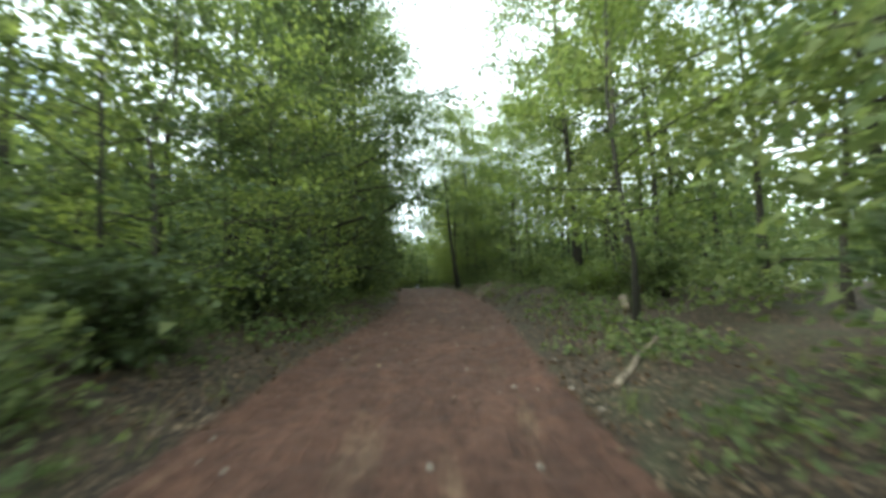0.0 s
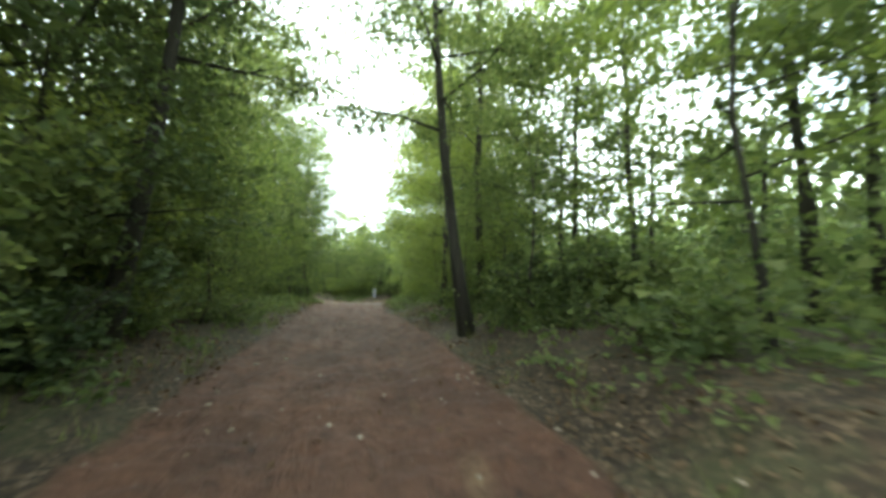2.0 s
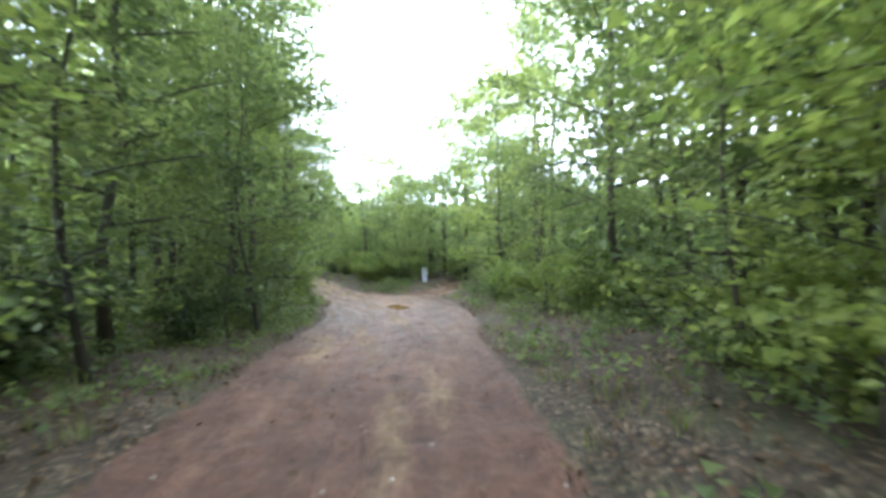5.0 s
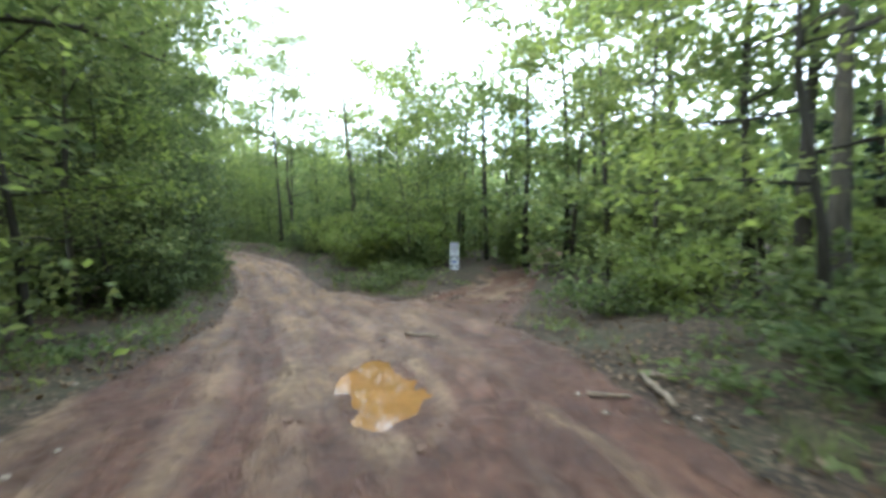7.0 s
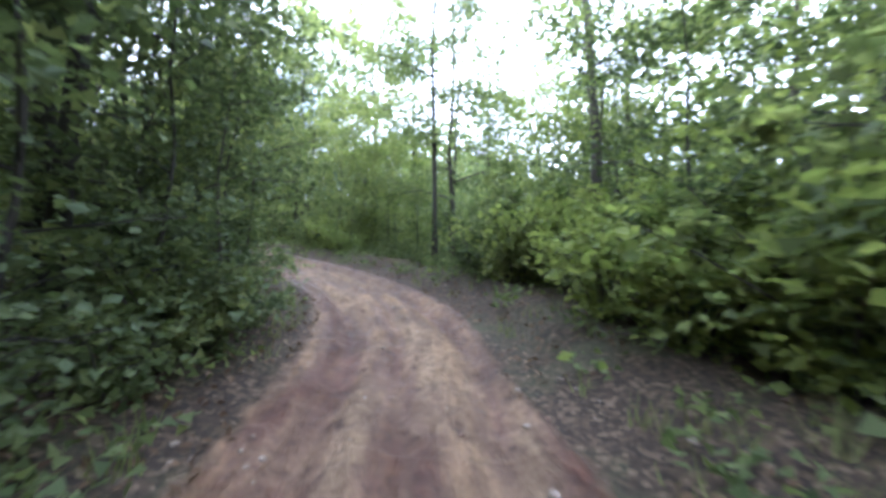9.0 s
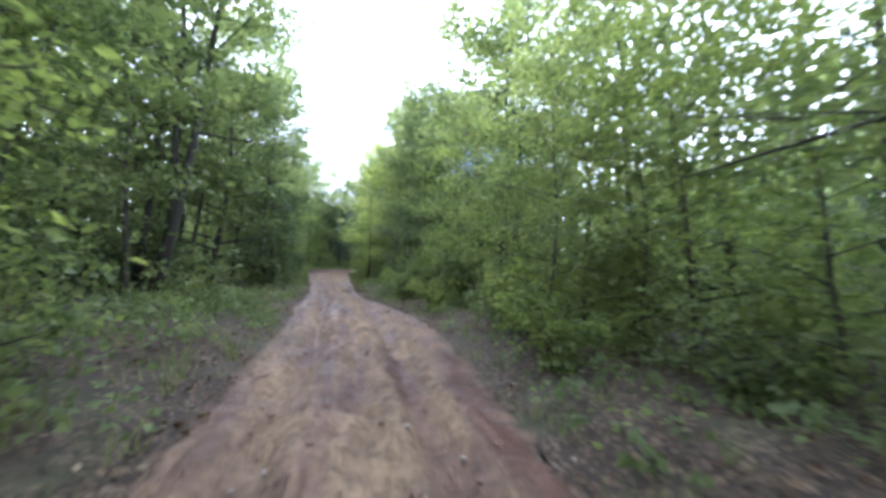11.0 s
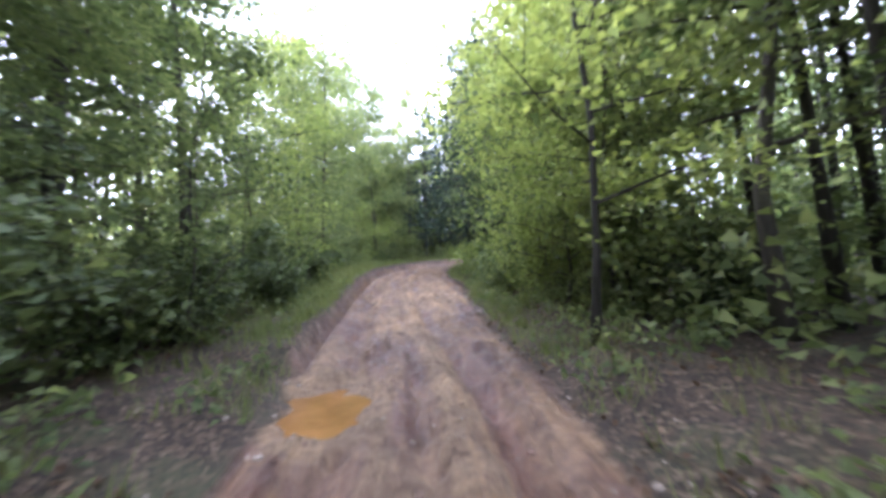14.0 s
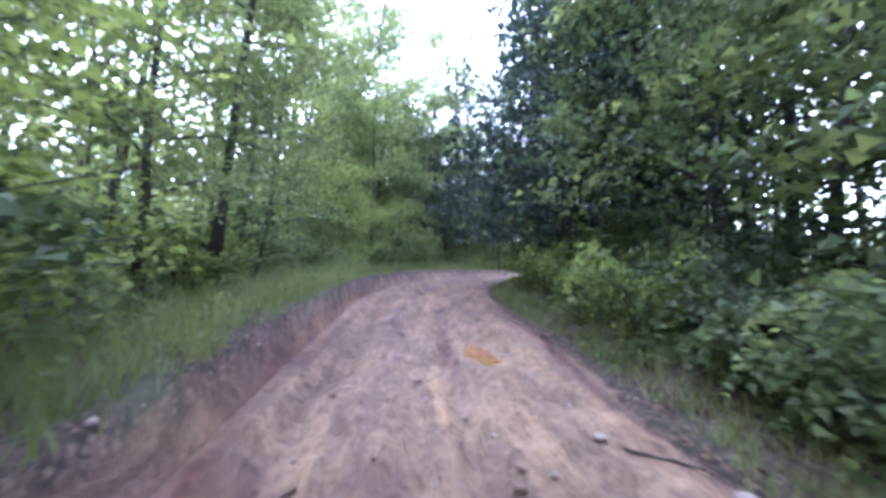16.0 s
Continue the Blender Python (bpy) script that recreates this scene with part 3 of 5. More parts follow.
YOUNG = "slender young broad-leaved tree with light green leaves"
ALONGSIDE = "trees along the track"
KINDS = {
    "slim_a": lambda: tree("tree", broadleaf(1, 9.5, 0.085, 2.1, 0.10, 24, 11000, 0.112, BARK, LEAF), "slender grey-barked tree in full green leaf", "tree", ALONGSIDE),
    "slim_b": lambda: tree("tree", broadleaf(2, 11.5, 0.10, 2.3, 0.18, 24, 11500, 0.116, BARK, LEAF), "tall slender broad-leaved forest tree in full leaf", "tree", ALONGSIDE),
    "slim_c": lambda: tree("tree", broadleaf(3, 7.0, 0.06, 2.0, 0.06, 20, 5400, 0.118, BARK, LEAF_BRIGHT, corners=4), YOUNG, "tree", ALONGSIDE),
    "slim_d": lambda: tree("tree", broadleaf(4, 5.5, 0.05, 1.8, 0.06, 18, 4600, 0.115, BARK, LEAF_BRIGHT, lean=0.08, corners=4), YOUNG, "tree", ALONGSIDE),
    "sapling_a": lambda: tree("sapling", broadleaf(14, 4.6, 0.035, 1.05, 0.05, 17, 2900, 0.112, BARK, LEAF, 0.62, corners=4), "leafy green sapling at the edge of the wood", "sapling", "saplings along the track"),
    "sapling_b": lambda: tree("sapling", broadleaf(15, 3.4, 0.028, 1.0, 0.05, 14, 2400, 0.108, BARK, LEAF_BRIGHT, 0.58, lean=0.05, corners=4), "light green sapling with layered leafy twigs", "sapling", "saplings along the track"),
    # shade of the wood put into this sapling's leaf colour
    "sapling_c": lambda: tree("sapling", broadleaf(16, 5.2, 0.04, 1.15, 0.08, 17, 3000, 0.112, BARK_DARK, LEAF_DARK, 0.66, corners=4), "sapling with leaves coloured dark for the shade of the wood", "sapling", "saplings along the track"),
    "stem": lambda: tree("tree", broadleaf(12, 9.5, 0.062, 2.1, 0.18, 20, 8800, 0.11, BARK_DARK, LEAF_BRIGHT), "slim dark-stemmed tree with a light green crown", "tree", ALONGSIDE),
    "pole": lambda: tree("tree", broadleaf(13, 14.0, 0.09, 1.6, 0.30, 18, 7800, 0.12, BARK_DARK, LEAF, 0.9), "tall straight dark pole-like tree with a narrow high crown", "tree", ALONGSIDE),
    "trunk_a": lambda: tree("tree", broadleaf(5, 14.0, 0.17, 3.2, 0.27, 24, 14000, 0.12, BARK_DARK, LEAF, 1.15), "tall dark-trunked oak with a high leafy crown", "tree", ALONGSIDE),
    "trunk_b": lambda: tree("tree", broadleaf(6, 14.5, 0.13, 2.9, 0.32, 22, 11000, 0.128, BARK_DARK, LEAF, 1.15, lean=-0.03), "tall dark-trunked tree with a high leafy crown", "tree", ALONGSIDE),
    "twin": lambda: tree("tree", broadleaf(7, 13.5, 0.115, 2.8, 0.36, 20, 12500, 0.12, BARK_DARK, LEAF, 1.05, forked=True), "dark double-trunked tree with a high leafy crown", "tree", ALONGSIDE),
    "dark_oak": lambda: tree("tree", broadleaf(8, 9.0, 0.16, 3.1, 0.08, 32, 14500, 0.14, BARK_DARK, LEAF_DARK, 0.9), "dense dark green oak with a rounded crown", "tree", ALONGSIDE),
    "oak_high": lambda: tree("tree", broadleaf(21, 11.0, 0.13, 3.4, 0.26, 28, 13000, 0.125, BARK_DARK, LEAF_DARK, 0.95), "dark oak with bare lower trunk and a dense crown", "tree", ALONGSIDE),
    "pale": lambda: tree("tree", broadleaf(9, 7.0, 0.07, 1.5, 0.35, 11, 3600, 0.125, BARK_PALE, LEAF), "pale-barked slim tree beside the track", "tree", ALONGSIDE),
    "spreading": lambda: tree("tree", broadleaf(19, 13.5, 0.15, 5.2, 0.30, 22, 15000, 0.125, BARK, LEAF, 1.3), "wide-spreading tree with long level limbs over the clearing", "tree", ALONGSIDE),
    "leaning": lambda: tree("tree", broadleaf(20, 13.5, 0.15, 2.8, 0.34, 20, 11500, 0.122, BARK_DARK, LEAF, 1.1, lean=0.10), "dark-barked tree leaning over towards the track", "tree", ALONGSIDE),
    "back_a": lambda: tree("tree", broadleaf(17, 11.0, 0.10, 2.4, 0.10, 13, 3000, 0.24, BARK, LEAF, 1.2), "slender broad-leaved tree standing back in the wood", "tree", ALONGSIDE),
    "back_b": lambda: tree("tree", broadleaf(18, 14.5, 0.13, 2.9, 0.24, 13, 3200, 0.26, BARK_DARK, LEAF, 1.3, lean=-0.02), "tall dark-trunked tree standing back in the wood", "tree", ALONGSIDE),
    "pine": lambda: tree("pine_tree", pine(10, 14.0, 0.17, 0.14, 22, 9), "tall dark pine with level limbs and needle tufts", "pine tree", "pines in the wood"),
}
USED = {}


# how close to the middle of the track a kind may stand, so that its leaves keep off the wheels' way
CLEAR = {"oak_high": 4.2, "sapling_a": 2.75, "sapling_b": 2.7, "sapling_c": 2.9, "slim_a": 3.8, "slim_b": 3.2, "slim_c": 4.3, "slim_d": 4.4, "dark_oak": 4.4, "trunk_a": 3.6, "trunk_b": 3.4, "twin": 3.4, "low": 1.9, "mid": 2.4, "bright": 2.5, "tall": 2.9, "dark": 2.7}


def kept_clear(kind, d, scale=1.0):
    least = CLEAR.get(kind, 2.2) * (scale if kind in ("low", "mid", "bright", "tall", "dark") else 1.0)
    return math.copysign(max(abs(d), least), d)


def plant(kind, s, d, turn=0.0, scale=1.0):
    d = kept_clear(kind, d)
    if abs(d) > 5.3:
        kind = {"slim_a": "back_a", "slim_c": "back_a", "slim_d": "back_a", "slim_b": "back_b", "trunk_b": "back_b", "stem": "back_a"}.get(kind, kind)
    x, y = place(s, d)
    return set_down(KINDS, USED, kind, at_ground(x, y, turn, 0.05, scale))


# the trees that stand out, as metres along the track and to the right of it
MARKED = [
    ("pale", 42.9, -4.4), ("stem", 37.4, 3.4), ("trunk_b", 44.4, 4.9), ("slim_b", 44.0, 7.5), ("slim_b", 48.2, 8.5), ("stem", 52.6, 4.8),
    ("twin", 59.9, 3.5), ("pole", 61.4, 2.7), ("stem", 64.6, 3.4), ("slim_d", 63.7, -3.5), ("stem", 67.9, 3.3), ("stem", 68.5, 4.3),
    ("stem", 66.5, 3.7), ("stem", 66.8, 4.4), ("spreading", 82.8, 7.2), ("stem", 81.7, 4.8), ("pine", 82.7, 12.6),
    ("trunk_b", 85.0, 9.6), ("stem", 87.1, -3.9), ("slim_a", 92.2, -2.5), ("slim_b", 93.2, -3.8), ("slim_c", 89.6, 9.6),
    ("trunk_b", 92.6, 9.6), ("trunk_b", 95.5, -4.1), ("slim_b", 94.2, -3.4),
]
MARKED += [
    ("trunk_a", 92.6, -3.6), ("trunk_a", 129.6, -4.9), ("trunk_b", 133.6, -8.4), ("slim_c", 133.1, -7.2),
    ("slim_c", 128.0, -6.2), ("stem", 128.4, 2.5), ("stem", 130.0, 3.9), ("trunk_b", 126.1, 5.9), ("slim_b", 127.5, 4.4), ("stem", 135.0, -3.9),
    ("slim_a", 139.6, -3.0), ("slim_c", 134.2, -6.3), ("slim_d", 136.8, -4.4), ("trunk_a", 51.7, -4.2), ("trunk_b", 51.1, -5.8),
    ("trunk_b", 50.3, -6.7), ("trunk_a", 46.9, 10.4), ("slim_b", 58.9, 8.0), ("trunk_b", 54.5, 9.9), ("trunk_b", 51.4, 9.8), ("trunk_b", 55.0, 8.8),
    ("trunk_b", 65.2, 8.8), ("trunk_b", 61.8, 7.9), ("trunk_b", 84.1, 9.3),
]
MARKED += [
    ("trunk_b", 87.5, 11.5), ("trunk_b", 91.3, 10.9), ("trunk_b", 124.1, -4.4), ("trunk_b", 125.5, -3.7), ("slim_b", 140.2, -3.1),
    ("pine", 144.6, 6.4), ("pine", 147.6, 6.9), ("pine", 148.3, 3.8), ("pine", 145.9, 4.6), ("pine", 151.2, 3.4), ("pine", 153.5, 2.9), ("pine", 143.4, 4.9), ("pine", 157.0, -3.5), ("pine", 160.5, -5.5), ("dark_oak", 150.0, 5.5), ("dark_oak", 163.0, -4.0), ("dark_oak", 157.5, -6.0), ("trunk_b", 153.0, -5.0), ("trunk_b", 155.2, -3.6), ("slim_b", 158.6, -3.2), ("slim_b", 161.5, -3.0), ("trunk_b", 164.0, -3.4), ("slim_a", 166.0, -3.2), ("slim_b", 143.2, 8.6),
    ("slim_b", 146.5, 9.2), ("slim_b", 150.6, -3.5), ("trunk_b", 113.8, 5.9), ("slim_b", 100.6, 3.3), ("slim_b", 100.9, 4.4),
    ("slim_b", 78.0, -4.5), ("slim_b", 71.5, -6.0), ("slim_b", 68.3, 5.5), ("slim_b", 69.2, 6.7), ("oak_high", 122.4, 4.6), ("oak_high", 123.4, 7.6),
    ("slim_b", 73.6, -5.2),
]
MARKED += [
    ("slim_b", 91.0, -5.6), ("dark_oak", 95.2, -5.4), ("dark_oak", 119.5, -5.6), ("slim_a", 117.0, -5.6), ("slim_b", 115.5, -6.8), ("pole", 121.5, -5.0), ("slim_b", 118.6, -8.0),
    ("pole", 122.8, -6.6), ("oak_high", 121.8, 6.6), ("oak_high", 121.6, 9.4), ("oak_high", 125.2, 6.6), ("oak_high", 127.0, 8.6), ("slim_c", 138.6, 7.4), ("slim_a", 136.4, 9.0), ("dark_oak", 141.0, 6.6), ("pole", 126.5, 4.6), ("pole", 127.8, 5.6), ("pole", 130.6, 4.8), ("pole", 125.2, 4.3), ("pole", 131.8, 6.0), ("pole", 129.6, 6.6), ("pole", 128.4, 7.4),
    ("slim_c", 115.8, 5.0), ("slim_a", 113.6, 6.6), ("slim_b", 111.8, 5.6), ("slim_c", 133.2, 4.7), ("slim_c", 131.4, 5.4), ("slim_a", 133.0, 5.6), ("slim_a", 139.0, 6.2), ("slim_b", 141.0, 7.6), ("slim_b", 138.0, 8.2), ("slim_a", 142.2, 5.6),
    ("slim_b", 152.0, -6.2), ("slim_b", 154.2, -7.6), ("slim_a", 149.0, -6.2), ("slim_b", 147.2, -5.8), ("slim_b", 150.4, -8.2), ("pole", 145.2, -6.2), ("slim_a", 143.0, -6.8), ("slim_a", 156.4, -5.4),
    ("slim_a", 144.6, -4.9), ("slim_c", 36.4, -4.6),
]
rng = np.random.default_rng(11)
for kind, s, d in MARKED:
    if abs(d) < 4.0 and s > 88 and kind in ("trunk_b", "slim_b", "trunk_a"):
        kind = "pole"
    plant(kind, s, d, rng.uniform(0, 360), rng.uniform(0.94, 1.06))


def crowded(s, d, taken, gap):
    x, y = place(s, d)
    return any((x - a) ** 2 + (y - b) ** 2 < gap * gap for a, b in taken)


TAKEN = [tuple(place(s, d)) for _, s, d in MARKED]
STANDING = [tuple(place(s, d)) for kind, s, d in MARKED if kind in ("trunk_a", "trunk_b", "twin")]


def in_clearing(s, d):
    """The fork: the side track to the right of the sign stays open."""
    if 77.4 < s < 104.6 and d > 0:
        x, y = place(s, d)
        return any(math.hypot(x - a, y - b) < r for a, b, r in FORK)
    return False


FORK = [(-5.9, 56.9, 2.3), (-5.2, 59.6, 1.9), (-5.0, 62.1, 1.8), (-4.4, 64.6, 1.4), (-6.9, 62.6, 0.9), (-7.2, 61.3, 0.9)]


def open_verge(s, side):
    """Stretches where the bank lies open, with no trees close to the track."""
    return (side > 0 and 62.5 < s < 77.4) or (side > 0 and 110.5 < s < 119.5) or (side > 0 and 44.8 < s < 58.5) or (side < 0 and 58.5 < s < 74.3) or (side < 0 and 105.6 < s < 114.6) or (side > 0 and 77.4 < s < 91.6) or s > 133.7


FILL = ["slim_a", "slim_b", "slim_c", "slim_d", "slim_a", "slim_c"]
for s in np.arange(26, 170, 1.5):
    for side in (-1, 1):
        edge = along(LEFT_AT if side < 0 else RIGHT_AT, s)
        for row in range(3):
            d = side * (edge + (rng.uniform(1.0, 2.4) if row == 0 else rng.uniform(2.4, 7.5)))
            ss = s + rng.uniform(-0.6, 0.6)
            if in_clearing(ss, d) or crowded(ss, d, TAKEN, 1.55) or (row == 0 and crowded(ss, d, STANDING, 2.6)) or rng.random() < (0.6 if row == 0 else 0.38) or (row == 0 and open_verge(ss, side)):
                continue
            if side_near(ss, d, *place(ss, d)) < 1.7 or (ss < 40 and d < 0 and rng.random() < 0.6) or (63 < ss < 82 and 0 < d < 5.2) or (26 < ss < 48 and 0 < d < 5.0) or (26 < ss < 70 and d > 0 and rng.random() < (0.75 if ss > 49 else 0.6)) or (49 < ss < 62 and d < 0 and rng.random() < 0.45) or (76 < ss < 93 and d > 0 and rng.random() < 0.6) or (ss < 50 and d < -5 and rng.random() < 0.4) or (60 < ss < 76 and -4.6 < d < 0) or (110 < ss < 142 and (abs(d) < 4.3 or rng.random() < 0.3)):
                continue
            if (side > 0 and 135.7 < ss < 154.5 and abs(d) < 6.0) or (side < 0 and 133.7 < ss < 148.6 and abs(d) < 4.6):
                continue
            pick = FILL
            if (side < 0 and (ss < 57.4 or 83 < ss < 96)) or (118.7 < ss < 138.6):
                pick = ["trunk_b", "dark_oak", "slim_b", "dark_oak"] if ss < 57.4 else ["pole", "slim_b", "pole", "slim_a"]
            kind = pick[rng.integers(len(pick))] if row == 0 or rng.random() < 0.62 else ("pole" if ss > 110 else "trunk_b")
            TAKEN.append(tuple(place(ss, d)))
            size = rng.uniform(0.8, 1.15) * (0.85 if 88.0 < ss < 106.6 and abs(d) < 10 and d > -3 else 1.0)
            if 63 < ss < 83 and 0 < d < 9:
                kind = ["stem", "slim_c", "stem"][rng.integers(3)]
            if ss < 41 and d < 0:
                kind = ["slim_d", "slim_c"][rng.integers(2)]
            if 88 < ss < 107 and d > 0:
                kind = ["slim_a", "slim_c", "slim_c", "slim_d"][rng.integers(4)]
            turn = rng.uniform(0, 360)
            if not (46.8 < ss < 48.8 and -5.6 < d < 0):
                plant(kind, ss, d, turn, size)


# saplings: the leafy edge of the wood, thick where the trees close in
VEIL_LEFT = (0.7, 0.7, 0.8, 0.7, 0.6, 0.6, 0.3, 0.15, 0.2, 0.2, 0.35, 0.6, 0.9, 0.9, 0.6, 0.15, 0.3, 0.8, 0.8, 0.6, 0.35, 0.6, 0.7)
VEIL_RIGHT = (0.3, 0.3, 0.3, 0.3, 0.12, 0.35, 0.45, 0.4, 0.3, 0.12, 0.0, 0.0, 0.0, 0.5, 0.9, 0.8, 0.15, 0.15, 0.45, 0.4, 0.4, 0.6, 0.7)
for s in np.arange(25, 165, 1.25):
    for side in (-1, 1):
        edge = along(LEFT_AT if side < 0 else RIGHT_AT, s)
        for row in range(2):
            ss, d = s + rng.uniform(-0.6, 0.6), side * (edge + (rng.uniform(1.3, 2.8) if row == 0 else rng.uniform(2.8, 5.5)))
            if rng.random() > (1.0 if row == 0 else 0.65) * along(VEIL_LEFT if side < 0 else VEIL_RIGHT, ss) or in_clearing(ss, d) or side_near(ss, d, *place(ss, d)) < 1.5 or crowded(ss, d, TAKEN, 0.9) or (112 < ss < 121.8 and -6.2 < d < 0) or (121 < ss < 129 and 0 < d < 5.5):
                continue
            # dim stretches: mostly sapling_c, whose dark leaves stand for shade
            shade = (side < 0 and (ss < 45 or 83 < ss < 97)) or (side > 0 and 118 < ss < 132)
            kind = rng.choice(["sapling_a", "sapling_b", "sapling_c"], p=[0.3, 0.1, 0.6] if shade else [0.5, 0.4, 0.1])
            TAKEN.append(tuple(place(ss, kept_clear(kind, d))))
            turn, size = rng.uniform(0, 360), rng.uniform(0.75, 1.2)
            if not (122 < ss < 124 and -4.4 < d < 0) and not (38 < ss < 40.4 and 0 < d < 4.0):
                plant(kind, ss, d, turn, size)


# ---- far woods: one mass of trunks and foliage behind the first rows ----
def far_woods():
    rng = np.random.default_rng(21)
    pieces, leaves, closer, distant = [], [], [], []
    for _ in range(2600):
        x, y = rng.uniform(-115, 42), rng.uniform(-25, 118)
        dist = float(np.min(np.hypot(*(LINE[:, :2] - (x, y)).T)))
        s, d, n = track_at(x, y)
        if dist < 7.5 or dist > 38 or side_near(s, d, x, y) < 1.8:
            continue
        thin = (d > 0 and s < 94) or s < 46
        if rng.random() < (0.45 if thin else 0.05 if y > 66 and x > -24 else 0.3):
            continue
        z0, h = LINE[n, 2] - 0.3, rng.uniform(8, 13.5) * (0.72 if thin and (s > 46 or d < 0) else 0.85 if y > 64 and x > -30 else 1.0)
        lean = rng.normal(0, 0.3, 2)
        pieces.append(tube([(x, y, z0), (x + lean[0] * 0.5, y + lean[1] * 0.5, z0 + h * 0.5), (x + lean[0], y + lean[1], z0 + h)], (0.12, 0.085, 0.03), 5))
        for _ in range(rng.integers(9, 14)):
            up = rng.uniform(0.22 if thin else 0.05, 1.0)
            c = np.array([x, y, z0]) + np.array([rng.normal(0, 1.3), rng.normal(0, 1.3), h * up])
            if dist < 15:
                closer.append(c + rng.normal(0, 1, (46, 3)) * (0.75, 0.75, 0.4))
            else:
                leaves.append(c + rng.normal(0, 1, (18, 3)) * (0.8, 0.8, 0.4))
        for _ in range(2 if thin else 4):
            c = np.array([x, y, z0]) + np.array([rng.normal(0, 1.8), rng.normal(0, 1.8), rng.uniform(0.4, 3.6)])
            if dist < 15:
                closer.append(c + rng.normal(0, 1, (36, 3)) * (0.8, 0.8, 0.45))
            else:
                leaves.append(c + rng.normal(0, 1, (14, 3)) * (0.9, 0.9, 0.5))
    for _ in range(1500):
        x, y = rng.uniform(-160, 85), rng.uniform(-65, 165)
        dist = float(np.min(np.hypot(*(LINE[:, :2] - (x, y)).T)))
        if not 36 < dist < 90:
            continue
        z0, h = LINE[track_at(x, y)[2], 2] - 0.5, rng.uniform(8, 13)
        pieces.append(tube([(x, y, z0), (x, y, z0 + h)], (0.14, 0.04), 4))
        far = np.array([x, y, z0]) + rng.normal(0, 1, (60, 3)) * (1.8, 1.8, 0)
        far[:, 2] += h * rng.uniform(0.15, 1.0, 60)
        distant.append(far)
    v, f = joined(pieces)
    tagged(new("far_trunks", mesh_of("far_trunks", v, f, BARK_DARK, True)), "dark trunks of the woods behind the track", "woods", kind="stuff")
    pts = np.concatenate(leaves)
    lv, lf = blades(rng, pts, 0.6, 0.46, corners=3)
    for places, long in ((distant, 1.3), (closer, 0.29)):
        dv, df = blades(rng, np.concatenate(places), long, long * 0.75, corners=3)
        lf = np.concatenate([lf, df + len(lv)])
        lv = np.concatenate([lv, dv])
    tagged(new("far_foliage", mesh_of("far_foliage", lv, lf, LEAF)), "green leaves of the woods behind the track", "foliage", kind="stuff")


far_woods()


# ---- bushes ----
def bush(seed, height, wide, stems, leaves, leaf, foliage, label, corners=3):
    rng = np.random.default_rng(seed)
    pieces, paths = [], []
    for k in range(stems):
        turn = 2.4 * k + rng.uniform(-0.4, 0.4)
        ln = height * rng.uniform(0.65, 1.1)
        out = wide * rng.uniform(0.35, 1.0)
        pts = np.array([(0.1 * math.cos(turn), 0.1 * math.sin(turn), -0.1)] + [(math.cos(turn) * out * f ** 1.4, math.sin(turn) * out * f ** 1.4, ln * f - 0.25 * ln * f ** 3) for f in (0.35, 0.7, 1.0)])
        pts[1:] += rng.normal(0, 0.05, (3, 3))
        pieces.append(tube(pts, (0.018, 0.013, 0.009, 0.004), 4))
        paths.append(pts)
    v, f = joined(pieces)
    pts = crown_points(rng, paths, leaves, 0.46 * max(1.0, height / 2.2), 0.5, 0.1)
    pts = pts[pts[:, 2] > 0.03]
    lv, lf = blades(rng, pts, leaf, leaf * 0.64, 0.55, corners)
    base = tagged(new("bush"), label, "bush", "bushes beside the track")
    part("twig_frame", mesh_of("twig_frame", v, f, BARK, True), base)
    part("foliage", mesh_of("foliage", lv, lf, foliage), base)
    return base


BUSHES = {
    "low": lambda: bush(31, 0.8, 0.8, 9, 1100, 0.095, LEAF, "low leafy green bush beside the track"),
    "mid": lambda: bush(32, 1.5, 1.1, 11, 2500, 0.11, LEAF, "leafy green bush beside the track"),
    "bright": lambda: bush(33, 1.6, 1.2, 11, 1700, 0.125, LEAF_BRIGHT, "bright light green bush beside the track", 4),
    "broad": lambda: bush(36, 3.0, 2.1, 17, 4200, 0.14, LEAF_BRIGHT, "tall broad light green bush beside the track", 4),
    "tall": lambda: bush(34, 2.6, 1.4, 13, 3600, 0.12, LEAF, "tall leafy thicket of young stems beside the track"),
    # shade under the trees, painted as dark leaves
    "dark": lambda: bush(35, 1.8, 1.3, 12, 2600, 0.11, LEAF_DARK, "bush with leaves coloured dark for the shade under the trees"),
}
THICK_LEFT = (0.9, 0.9, 0.9, 0.9, 0.9, 0.8, 0.35, 0.2, 0.3, 0.4, 0.4, 0.7, 0.9, 1, 0.7, 0.25, 0.3, 0.7, 0.7, 0.5, 0.8, 0.9, 0.9)
THICK_RIGHT = (0.5, 0.4, 0.12, 0.5, 0.6, 0.6, 0.5, 0.5, 0.6, 0.7, 0.5, 0.6, 0.9, 1, 0.9, 0.8, 0.9, 0.8, 0.4, 0.8, 1.0, 1.0, 0.9)
BUSH_USED = {}
